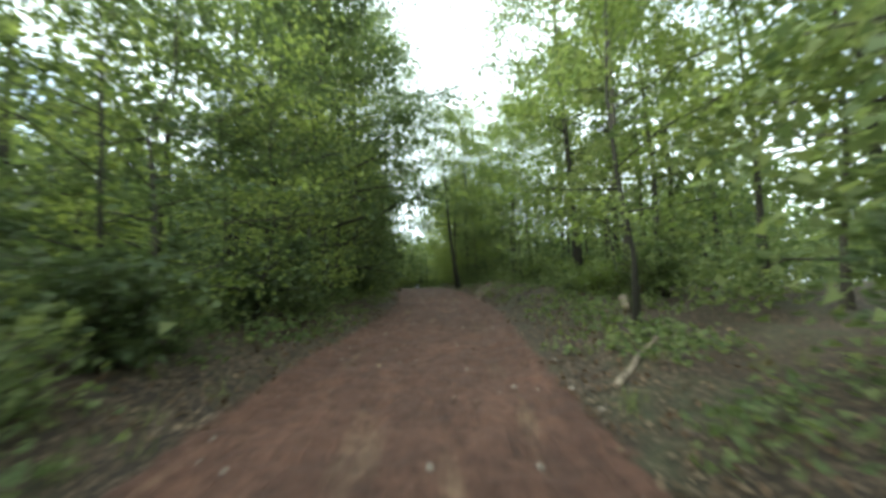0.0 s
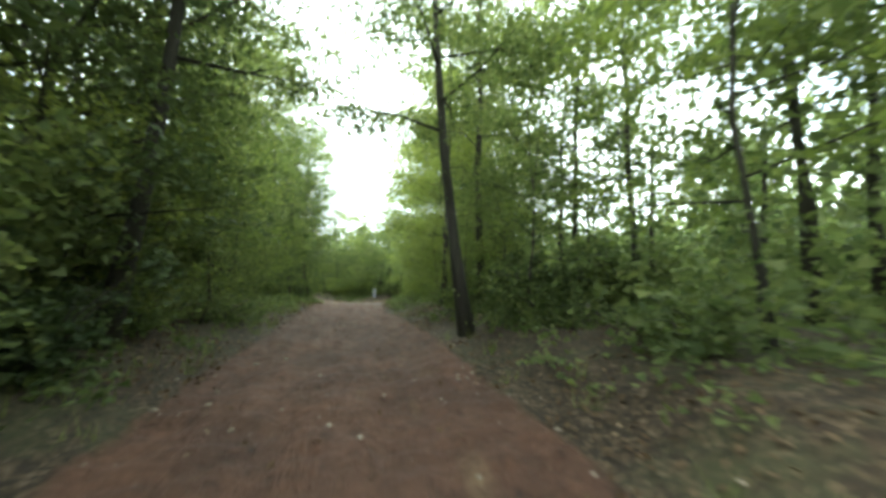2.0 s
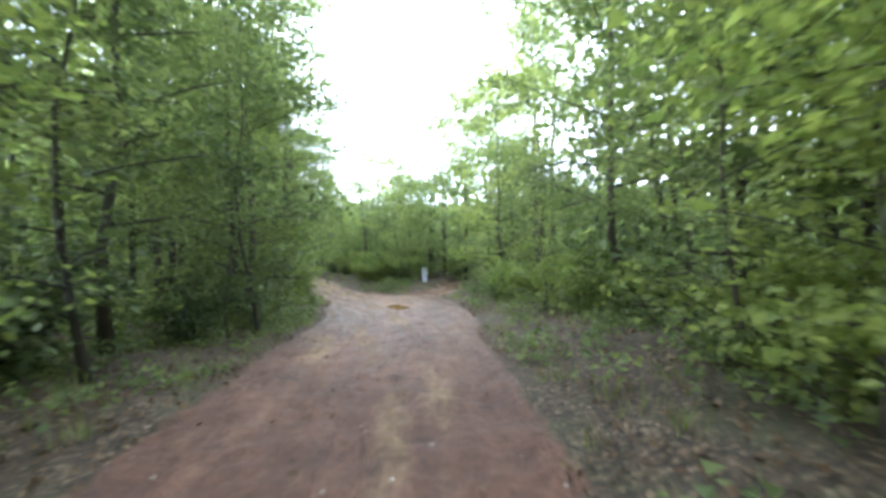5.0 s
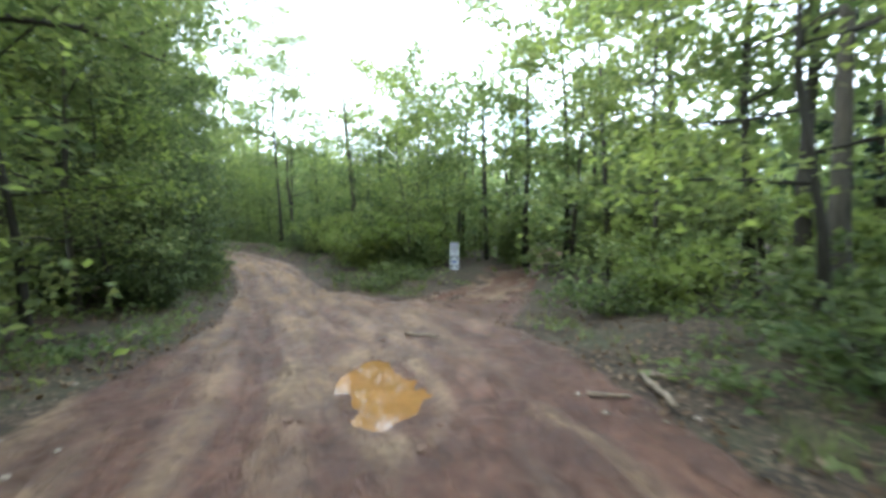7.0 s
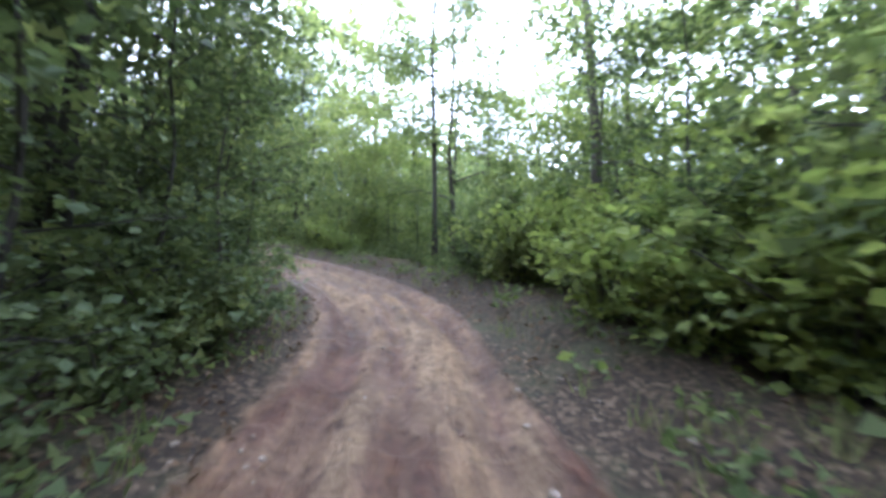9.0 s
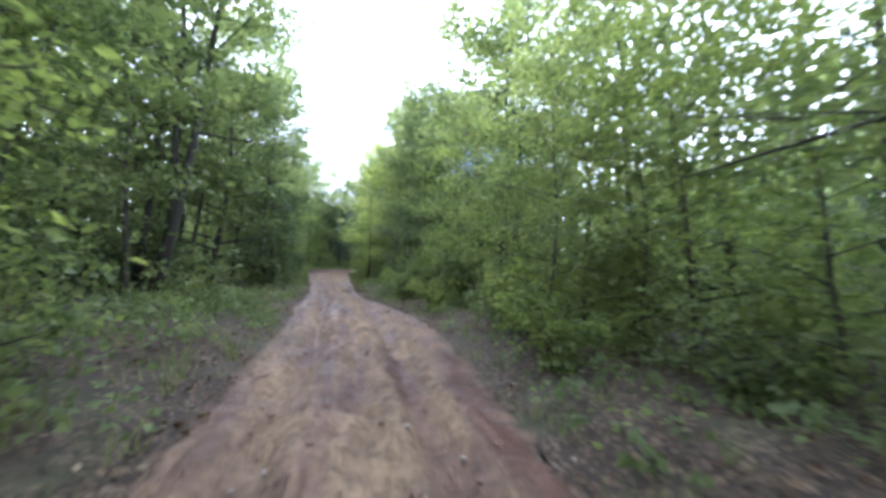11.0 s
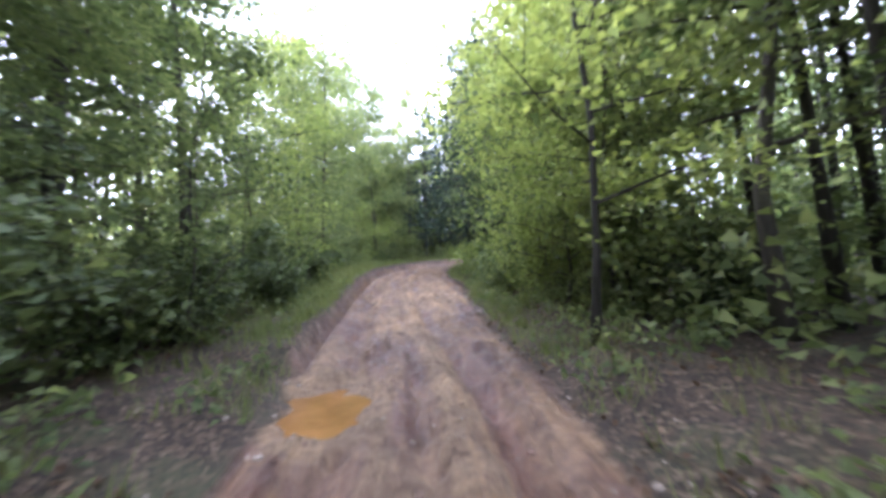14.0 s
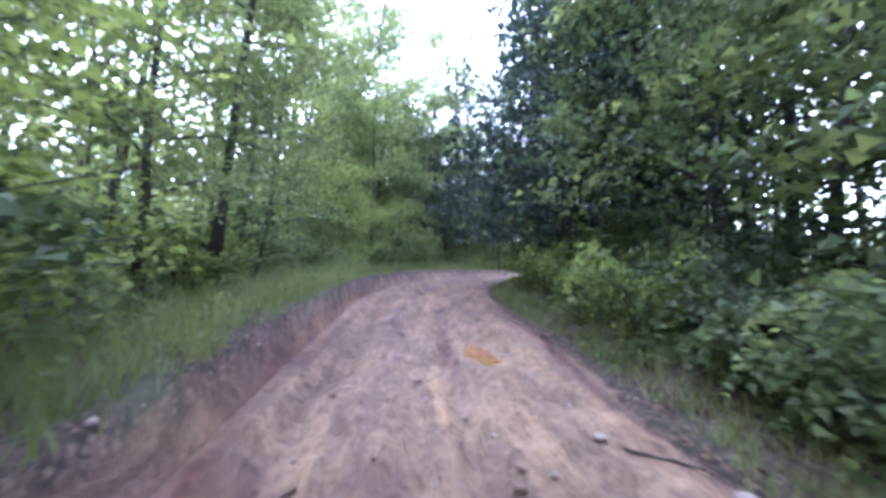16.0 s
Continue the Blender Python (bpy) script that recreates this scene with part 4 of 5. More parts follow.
for s in np.arange(24, 168, 0.75):
    for side in (-1, 1):
        thick = along(THICK_LEFT if side < 0 else THICK_RIGHT, s)
        edge = along(LEFT_AT if side < 0 else RIGHT_AT, s)
        if rng.random() > 0.85 * thick:
            continue
        d = side * (edge + rng.uniform(0.9, 3.2))
        if in_clearing(s, d) or side_near(s, d, *place(s, d)) < 1.5:
            continue
        if (34 < s < 50 and d > 0) or (60 < s < 80 and abs(d) < edge + 1.6):
            d += side * 1.2
        if (side < 0 and 113.5 < s < 119.5 and d > -6.0) or (side < 0 and 80.5 < s < 86.0 and d > -4.8) or (85.5 < s < 91.8 and d > 2.0):
            continue
        if side > 0 and 119.5 < s < 129.5 and rng.random() < 0.8:
            continue
        near = abs(d) - edge < 1.5
        # dim stretches get more of the dark kind, its leaves standing for shade
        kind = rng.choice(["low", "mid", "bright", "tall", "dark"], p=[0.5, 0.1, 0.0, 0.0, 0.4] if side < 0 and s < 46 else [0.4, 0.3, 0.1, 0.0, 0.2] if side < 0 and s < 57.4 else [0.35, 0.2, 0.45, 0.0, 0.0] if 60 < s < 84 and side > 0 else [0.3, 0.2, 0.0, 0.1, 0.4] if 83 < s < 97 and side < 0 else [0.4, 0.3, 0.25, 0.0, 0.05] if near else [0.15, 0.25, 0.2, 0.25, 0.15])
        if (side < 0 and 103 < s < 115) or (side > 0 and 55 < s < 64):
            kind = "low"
        # bushes switched to dark leaves here to look shaded
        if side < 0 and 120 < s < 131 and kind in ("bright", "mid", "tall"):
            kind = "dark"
        if side > 0 and 41 < s < 56 and kind in ("dark", "tall", "mid"):
            kind = "low"
        size = rng.uniform(0.75, 1.2)
        turn = rng.uniform(0, 360)
        if side > 0 and 121.5 < s < 126.5:
            continue
        x, y = place(s, kept_clear(kind, d, size))
        set_down(BUSHES, BUSH_USED, kind, at_ground(x, y, turn, 0.03, size))


# ---- undergrowth: saplings and weeds on the forest floor ----
def undergrowth():
    rng = np.random.default_rng(41)
    pts = []
    for s in np.arange(24, 170, 0.23):
        for side in (-1, 1):
            edge = along(LEFT_AT if side < 0 else RIGHT_AT, s)
            d = side * (edge + rng.uniform(2.2, 10.0))
            if in_clearing(s, d) or side_near(s, d, *place(s, d)) < 1.4 or rng.random() > along(THICK_LEFT if side < 0 else THICK_RIGHT, s) + 0.15:
                continue
            x, y = place(s, d)
            h = rng.uniform(0.3, 1.7)
            m = rng.integers(70, 130)
            c = np.array([x, y, ground_at(x, y)])
            p = c + rng.normal(0, 1, (m, 3)) * (0.55, 0.55, 0.0)
            p[:, 2] += h * rng.uniform(0.05, 1.0, m)
            pts.append(p)
    lv, lf = blades(rng, np.concatenate(pts), 0.17, 0.12, corners=3)
    tagged(new("undergrowth", mesh_of("undergrowth", lv, lf, LEAF)), "leafy green undergrowth on the forest floor", "undergrowth", kind="stuff")


undergrowth()


def weeds():
    """Low broad-leaved weeds and seedlings on the banks, close to the track."""
    rng = np.random.default_rng(42)
    pts = []
    for s in np.arange(28, 158, 0.055):
        for side in (-1, 1):
            edge = along(LEFT_AT if side < 0 else RIGHT_AT, s)
            d = side * (edge + rng.uniform(0.35, 3.2))
            x, y = place(s, d)
            if side_near(s, d, x, y) < 1.2 or noise.noise(Vector((x * 0.6, y * 0.6, 8.0))) < rng.uniform(-0.3, 0.35):
                continue
            m, h = rng.integers(14, 30), rng.uniform(0.1, 0.45)
            p = np.array([x, y, ground_at(x, y)]) + rng.normal(0, 1, (m, 3)) * (0.17, 0.17, 0.0)
            p[:, 2] += h * rng.uniform(0.1, 1.0, m)
            pts.append(p)
    lv, lf = blades(rng, np.concatenate(pts), 0.10, 0.075, 0.55, corners=3)
    tagged(new("weeds", mesh_of("weeds", lv, lf, LEAF)), "low green weeds on the banks of the track", "weeds", kind="stuff")


weeds()


# ---- grass, dead leaves and stones along the track ----
GRASS_LEFT = (0.3, 0.3, 0.3, 0.3, 0.35, 0.5, 0.8, 0.9, 0.6, 0.5, 0.5, 0.5, 0.5, 0.5, 0.6, 0.8, 0.8, 0.5, 0.5, 0.8, 1.0, 0.9, 0.6)
GRASS_RIGHT = (0.2, 0.2, 0.2, 0.2, 0.2, 0.25, 0.3, 0.4, 0.4, 0.3, 0.4, 0.5, 0.7, 0.3, 0.3, 0.4, 0.4, 0.3, 0.3, 0.7, 0.7, 0.6, 0.5)


def grass():
    rng = np.random.default_rng(51)
    verts = []
    for s in np.arange(28, 160, 0.022):
        for side in (-1, 1):
            if rng.random() > along(GRASS_LEFT if side < 0 else GRASS_RIGHT, s) * (1.0 if s > 128 else 0.26):
                continue
            edge = along(LEFT_AT if side < 0 else RIGHT_AT, s)
            d = side * (edge + (0.2 if side < 0 and s > 130 else 0.15) + abs(rng.normal(0, 1.0)))
            if side > 0 and side_near(s, d, *place(s, d)) < 1.1:
                continue
            x, y = place(s, d)
            z = ground_at(x, y)
            tall = 1.5 if side < 0 and s > 131 else 1.0
            for _ in range(rng.integers(9, 16)):
                a, h = rng.uniform(0, 2 * math.pi), rng.uniform(0.10, 0.34) * tall
                o = np.array([x, y, z]) + np.array([rng.normal(0, 0.07), rng.normal(0, 0.07), -0.01])
                w = np.array([math.cos(a), math.sin(a), 0])
                v = np.array([-w[1], w[0], 0]) * 0.006
                verts += [o - v, o + v, o + w * h * rng.uniform(0.3, 0.9) + (0, 0, h)]
    me = mesh_of("grass", np.array(verts), np.arange(len(verts)).reshape(-1, 3), GRASS)
    tagged(new("grass", me), "thin green grass along the edge of the track", "grass", kind="stuff")


grass()


def dead_leaves():
    rng = np.random.default_rng(52)
    pts = []
    for s in np.arange(28, 152, 0.0045):
        side = rng.choice([-1, 1])
        edge = along(LEFT_AT if side < 0 else RIGHT_AT, s)
        d = side * (edge - 0.1 + abs(rng.normal(0, 1.6)))
        if noise.noise(Vector((s * 0.5, d * 0.6, 2.0))) < -0.12 or (s > 126 and -edge - 1.4 < d < 0):
            continue
        x, y = place(s, d)
        pts.append((x, y, ground_at(x, y) + 0.03))
    for s in rng.uniform(36, 80, 420):
        x, y = place(s, rng.uniform(-along(LEFT_AT, s), along(RIGHT_AT, s)))
        pts.append((x, y, ground_at(x, y) + 0.015))
    lv, lf = blades(rng, np.array(pts), 0.095, 0.06, 0.75)
    tagged(new("dead_leaves", mesh_of("dead_leaves", lv, lf, DEAD_LEAF)), "brown and pale dead leaves on the banks", "leaf litter", kind="stuff")


dead_leaves()


def stone_mesh(rng, size):
    bm = bmesh.new()
    bmesh.ops.create_icosphere(bm, subdivisions=1, radius=size)
    for v in bm.verts:
        v.co *= rng.uniform(0.75, 1.2)
        v.co.z *= 0.6
    return bm


def gravel():
    rng = np.random.default_rng(53)
    base = [stone_mesh(rng, 1.0) for _ in range(6)]
    shapes = [(np.array([v.co for v in b.verts]), [tuple(v.index for v in f.verts) for f in b.faces]) for b in base]
    verts, faces = [], []
    for k in range(1500):
        s = rng.uniform(30, 150)
        l, r = along(LEFT_AT, s), along(RIGHT_AT, s)
        d = rng.uniform(-l - 0.5, r + 0.7)
        if rng.random() < 0.5:
            d = rng.choice([-l, r]) + rng.normal(0, 0.3)
        x, y = place(s, d)
        size = 0.012 + 0.03 * rng.random() ** 3
        v, f = shapes[rng.integers(6)]
        a = rng.uniform(0, 6.28)
        turn = np.array([[math.cos(a), -math.sin(a), 0], [math.sin(a), math.cos(a), 0], [0, 0, 1]])
        n = len(verts)
        verts += list(v @ turn.T * size + (x, y, ground_at(x, y) + size * 0.2))
        faces += [tuple(i + n for i in q) for q in f]
    tagged(new("gravel", mesh_of("gravel", verts, faces, STONE)), "small pale stones scattered on the track", "gravel", kind="stuff")
    for b in base:
        b.free()


gravel()


def clods():
    rng = np.random.default_rng(54)
    base = [stone_mesh(rng, 1.0) for _ in range(5)]
    shapes = [(np.array([v.co for v in b.verts]), [tuple(v.index for v in f.verts) for f in b.faces]) for b in base]
    verts, faces = [], []
    for k in range(2000):
        s = rng.uniform(34, 150) if k < 1000 else rng.uniform(80, 146)
        l, r = along(LEFT_AT, s), along(RIGHT_AT, s)
        line = rng.choice([-0.95, -0.5, 0.42, 1.0, 0.1])
        d = min(r, max(-l, line + rng.normal(0, 0.3)))
        if basin(s, d)[0] < 1.2:
            continue
        x, y = place(s, d)
        size = 0.010 + 0.045 * rng.random() ** 4
        v, f = shapes[rng.integers(5)]
        a = rng.uniform(0, 6.28)
        turn = np.array([[math.cos(a), -math.sin(a), 0], [math.sin(a), math.cos(a), 0], [0, 0, 1]])
        n = len(verts)
        verts += list(v @ turn.T * size * (1.0, 1.0, 0.7) + (x, y, ground_at(x, y) + size * 0.1))
        faces += [tuple(i + n for i in q) for q in f]
    tagged(new("clods", mesh_of("clods", verts, faces, CLOD)), "crumbled brown lumps of soil on the track", "soil lumps", kind="stuff")
    for b in base:
        b.free()


clods()


# ---- the side track at the fork ----
def side_track():
    pts = SIDE_WAY[2:]
    far = np.r_[0, np.cumsum(np.linalg.norm(np.diff(pts[:, :2], axis=0), axis=1))]
    u = np.arange(0, far[-1], 0.3)
    line = np.stack([smoothed(np.interp(u, far, pts[:, i]), 5) for i in range(2)], 1)
    way = np.gradient(line, axis=0)
    way /= np.linalg.norm(way, axis=1)[:, None]
    verts, uvs, cols = [], [], np.linspace(-1.35, 1.35, 15)
    bare, sand = [], []
    for p, w, k in zip(line, way, u):
        for c in cols:
            x, y = p + np.array([w[1], -w[0]]) * c
            verts.append((x, y, ground_at(x, y) + 0.02 + 0.015 * smooth(0, 1.5, k) - 0.09 * smooth(0.95, 1.35, abs(c)) - 0.05 * math.exp(-((abs(c) - 0.6) / 0.2) ** 2)))
            uvs.append((k, c + 7))
            bare.append(1 - smooth(0.75, 1.35, abs(c)))
            sand.append(0.32 - 0.3 * smooth(0.4, 1.3, abs(c)))
    w = len(cols)
    faces = [(r * w + c, r * w + c + 1, (r + 1) * w + c + 1, (r + 1) * w + c) for r in range(len(line) - 1) for c in range(w - 1)]
    me = mesh_of("road_side", verts, faces, SOIL, True)
    layer = me.uv_layers.new(name="way")
    index = np.empty(len(me.loops), int)
    me.loops.foreach_get("vertex_index", index)
    layer.data.foreach_set("uv", np.array(uvs)[index].ravel())
    for key, values in (("bare", bare), ("sand", sand), ("ochre", [0.1] * len(bare))):
        me.attributes.new(key, "FLOAT", "POINT").data.foreach_set("value", np.array(values, float))
    tagged(new("road_side", me), "narrow red clay side track at the fork", "dirt track", kind="structure")


side_track()


# ---- the trail sign at the fork ----
def box(wide, deep, high, x=0.0, y=0.0, z=0.0, bevel=0.004):
    bm = bmesh.new()
    bmesh.ops.create_cube(bm, size=1.0)
    for v in bm.verts:
        v.co = Vector((v.co.x * wide + x, v.co.y * deep + y, v.co.z * high + z))
    if bevel:
        bmesh.ops.bevel(bm, geom=bm.edges[:], offset=bevel, segments=1, affect="EDGES")
    return bm


def bm_part(name, bm, material, parent, label=""):
    me = bpy.data.meshes.new(name)
    bm.to_mesh(me)
    bm.free()
    me.materials.append(material)
    return part(name, me, parent, label)


def vehicle_shape(wide, high, z):
    """A flat rounded shape, broad below and narrow on top, like a small vehicle seen from the front."""
    bm = bmesh.new()
    outline = [(-0.5, 0.0), (0.5, 0.0), (0.5, 0.38), (0.3, 0.55), (0.18, 1.0), (-0.18, 1.0), (-0.3, 0.55), (-0.5, 0.38)]
    front = [bm.verts.new((u * wide, -0.0165, z + v * high)) for u, v in outline]
    back = [bm.verts.new((u * wide, -0.012, z + v * high)) for u, v in outline]
    bm.faces.new(front)
    for k in range(8):
        bm.faces.new((front[(k + 1) % 8], front[k], back[k], back[(k + 1) % 8]))
    bmesh.ops.recalc_face_normals(bm, faces=bm.faces[:])
    return bm


def trail_sign():
    base = tagged(new("trail_sign"), "tall narrow white trail sign with vehicle symbols on a post", "sign")
    bm_part("post", box(0.07, 0.05, 1.75, 0, 0.03, 0.775), POST, base, "brown post")
    panel = bm_part("panel", box(0.32, 0.012, 0.97, 0, -0.004, 1.025), SIGN_WHITE, base, "white panel with grey and blue fields")
    header = bm_part("header", box(0.32, 0.014, 0.165, 0, -0.005, 1.598), SIGN_WHITE, base, "white-edged dark header plate")
    bm_part("field", box(0.285, 0.004, 0.13, 0, -0.014, 1.598, 0), SIGN_GREY, header)
    for k, wide in enumerate((0.22, 0.24)):
        bm_part("lettering", box(wide, 0.004, 0.024, 0, -0.018, 1.622 - 0.048 * k, 0), SIGN_WHITE, header)
    bm_part("lettering", box(0.26, 0.004, 0.075, 0, -0.012, 1.445, 0), SIGN_MID, panel)
    bm_part("lettering", box(0.12, 0.004, 0.03, 0.0, -0.012, 1.345, 0), SIGN_BLACK, panel)
    bm_part("lettering", box(0.19, 0.004, 0.022, 0.0, -0.012, 1.305, 0), SIGN_MID, panel)
    bm_part("lettering", box(0.25, 0.004, 0.012, 0.0, -0.012, 1.215, 0), SIGN_MID, panel)
    for k, z in enumerate((1.12, 0.80)):
        bm_part("field", box(0.26, 0.004, 0.165, 0, -0.012, z, 0), SIGN_GREY if k == 0 else SIGN_MID, panel)
        bm_part("symbol", vehicle_shape(0.17, 0.13, z - 0.07), SIGN_WHITE, panel)
        if k:
            for side in (-1, 1):
                bm_part("symbol", box(0.06, 0.004, 0.06, 0.085 * side, -0.0145, z + 0.045, 0), SIGN_BLACK, panel)
        bm_part("plate", box(0.19, 0.004, 0.062, 0, -0.012, z - 0.135, 0), SIGN_BLUE, panel, "blue plate")
    x, y = -6.91, 62.66
    base.matrix_basis = pose(x, y, 0.96, 0, 1.5, 8)


trail_sign()


# ---- puddles ----
def puddle(k):
    """A sheet of muddy water in its hollow; the ground gives it its shore."""
    s, d, long, wide = PUDDLES[k]
    (x, y), n = place(s, d), int(round(s / 0.25))
    turn = math.atan2(WAY[n, 1], WAY[n, 0])
    ring = []
    for q in range(40):
        t = 2 * math.pi * q / 40
        u, v = math.cos(t) * long * 0.74, math.sin(t) * wide * 0.74
        ring.append((math.cos(turn) * u - math.sin(turn) * v, math.sin(turn) * u + math.cos(turn) * v, 0))
    me = mesh_of("puddle", [(0, 0, 0)] + ring, [(0, q + 1, (q + 1) % 40 + 1) for q in range(40)], PUDDLE)
    ob = tagged(new("puddle", me), "shallow puddle of orange muddy water on the track", "puddle", "puddles on the track")
    ob.location = (x, y, water_level(k))


for k in range(len(PUDDLES)):
    puddle(k)


# ---- fallen wood ----
def log(points, radius, label, material=WOOD, name="log", category="log", thin=0.6):
    pts = np.array(points, float)
    fine = np.stack([np.interp(np.linspace(0, len(pts) - 1, 9), range(len(pts)), pts[:, i]) for i in range(3)], 1)
    rng = np.random.default_rng(int(abs(pts[0][0] * 100)) + 5)
    mid = fine.mean(0)
    fine[1:-1] += rng.normal(0, radius * 0.25, (7, 3))
    v, f = tube(fine - mid, radius * np.linspace(1, thin, 9) * rng.uniform(0.9, 1.1, 9), 9)
    ob = tagged(new(name, mesh_of(name, v, f, material, True)), label, category)
    ob.location = mid
    return ob


def lying(a, b, lift, radius):
    (xa, ya), (xb, yb) = place(*a), place(*b)
    return [(xa, ya, ground_at(xa, ya) + radius * 0.7), (xb, yb, ground_at(xb, yb) + radius * 0.7 + lift)]


log(lying((40.3, 4.4), (38.3, 3.6), 0.05, 0.1), 0.1, "fallen grey log lying on the bank")


def stump():
    v, f = tube([(0, 0, -0.1), (0.02, 0, 0.3), (0.05, 0.02, 0.62)], (0.15, 0.11, 0.10), 9)
    ob = tagged(new("tree_stump", mesh_of("tree_stump", v, f, STUMP, True)), "broken reddish tree stump on the bank", "tree stump")
    x, y = place(41.3, 5.5)
    ob.location = (x, y, ground_at(x, y))


stump()


def loose_stone(s, d, size, turn):
    """A single pale stone lying on the track."""
    rng = np.random.default_rng(int(s * 10))
    bm = stone_mesh(rng, size)
    bmesh.ops.subdivide_edges(bm, edges=bm.edges[:], cuts=1, use_grid_fill=True, smooth=0.4)
    me = bpy.data.meshes.new("stone")
    bm.to_mesh(me)
    bm.free()
    me.materials.append(STONE)
    ob = tagged(new("stone", me), "pale weathered stone lying on the dirt track", "stone", "loose stones on the track")
    x, y = place(s, d)
    ob.matrix_basis = pose(x, y, ground_at(x, y) + size * 0.25, 0, 0, turn)


for s, d, size, turn in ((136.8, 1.7, 0.06, 20), (135.9, 2.2, 0.09, 70), (135.7, 1.27, 0.07, 130), (46.0, 0.35, 0.05, 10), (47.8, 1.74, 0.08, 50), (47.2, 0.12, 0.06, 200), (46.4, 0.6, 0.05, 90), (132.9, 2.0, 0.06, 15), (112.6, -1.3, 0.06, 40), (108.8, -1.2, 0.05, 80)):
    loose_stone(s, d, size, turn)
log(lying((34.55, 1.9), (35.75, 2.95), 0.06, 0.045), 0.045, "bent pale fallen branch at the track's edge", name="branch", category="branch")
log(lying((120.99, -5.61), (117.25, -4.15), 0.1, 0.09), 0.09, "fallen log on the leaf-littered bank")
log(lying((85.04, 1.34), (84.68, 1.75), 0.02, 0.03), 0.03, "short weathered piece of wood on the track", name="branch", category="branch")
log(lying((82.16, 2.35), (81.97, 2.66), 0.0, 0.022), 0.022, "pale stick lying on the track", name="branch", category="branch")
log(lying((82.34, 3.15), (81.56, 2.71), 0.05, 0.04), 0.04, "broken branch at the edge of the clearing", name="branch", category="branch")
log(lying((82.33, 3.18), (82.00, 3.25), 0.04, 0.04), 0.04, "broken branch among weeds at the clearing", name="branch", category="branch")
log(lying((113.18, 1.38), (113.74, 1.71), 0.02, 0.03), 0.03, "short pale stick on the track", name="branch", category="branch")
log(lying((46.1, 3.99), (43.0, 2.25), 0.05, 0.075), 0.075, "dark root lying down the bank", BARK_DARK, "root", "root")
# dark hollow in the bank, drawn as an added dark log
log(lying((47.4, 5.3), (44.6, 4.2), 0.1, 0.13), 0.13, "dark log added for the dark hollow in the bank", BARK_DARK)
log(lying((45.2, 4.3), (43.9, 4.5), 0.12, 0.022), 0.022, "thin grey dead branch on the bank", WOOD, "branch", "branch")
log(lying((121.4, -0.5), (121.1, 0.0), 0.0, 0.022), 0.022, "dark root laid bare across the track", BARK_DARK, "root", "root")
log(lying((122.0, 0.38), (121.3, 0.88), 0.0, 0.028), 0.028, "dark root laid bare across the track", BARK_DARK, "root", "root")
log(lying((136.6, 1.8), (136.2, 2.15), 0.02, 0.014), 0.014, "dark crooked stick at the edge of the track", BARK_DARK, "branch", "branch")
log(lying((136.0, -0.86), (136.15, -0.55), 0.01, 0.02), 0.02, "short dark stick on the track", BARK_DARK, "branch", "branch")
log(lying((88.1, 3.75), (88.35, 4.1), 0.02, 0.025), 0.025, "dark stick on the clay of the fork", BARK_DARK, "branch", "branch")
log(lying((46.75, 4.83), (44.12, 4.26), 0.3, 0.05), 0.05, "thin dead branch lying on the bank", BARK_DARK, "branch", "branch")


# ---- the dead snag behind the thicket ----
def snag():
    rng = np.random.default_rng(71)
    trunk = np.array([(0, 0, -0.2), (0.1, 0.05, 2.5), (-0.1, 0.0, 5.0), (-0.35, 0.1, 7.5), (-0.5, 0.1, 9.6)])
    pieces = [tube(trunk, (0.13, 0.11, 0.085, 0.05, 0.012), 8)]
    for k in range(14):
        z = rng.uniform(3.5, 9.2)
        b = np.array([np.interp(z, trunk[:, 2], trunk[:, i]) for i in range(3)])
        a, ln = rng.uniform(0, 6.28), rng.uniform(0.5, 1.5)
        t = b + np.array([math.cos(a) * ln, math.sin(a) * ln, ln * rng.uniform(0.3, 1.0)])
        pieces.append(tube([b, (b + t) / 2 + rng.normal(0, 0.06, 3), t], (0.03, 0.018, 0.005), 5))
    v, f = joined(pieces)
    base = tagged(new("dead_tree"), "bare grey dead tree rising behind a thicket", "dead tree")
    part("trunk", mesh_of("trunk", v, f, BARK, True), base)
    x, y = place(96.8, 3.8)
    base.matrix_basis = pose(x, y, ground_at(x, y))


snag()

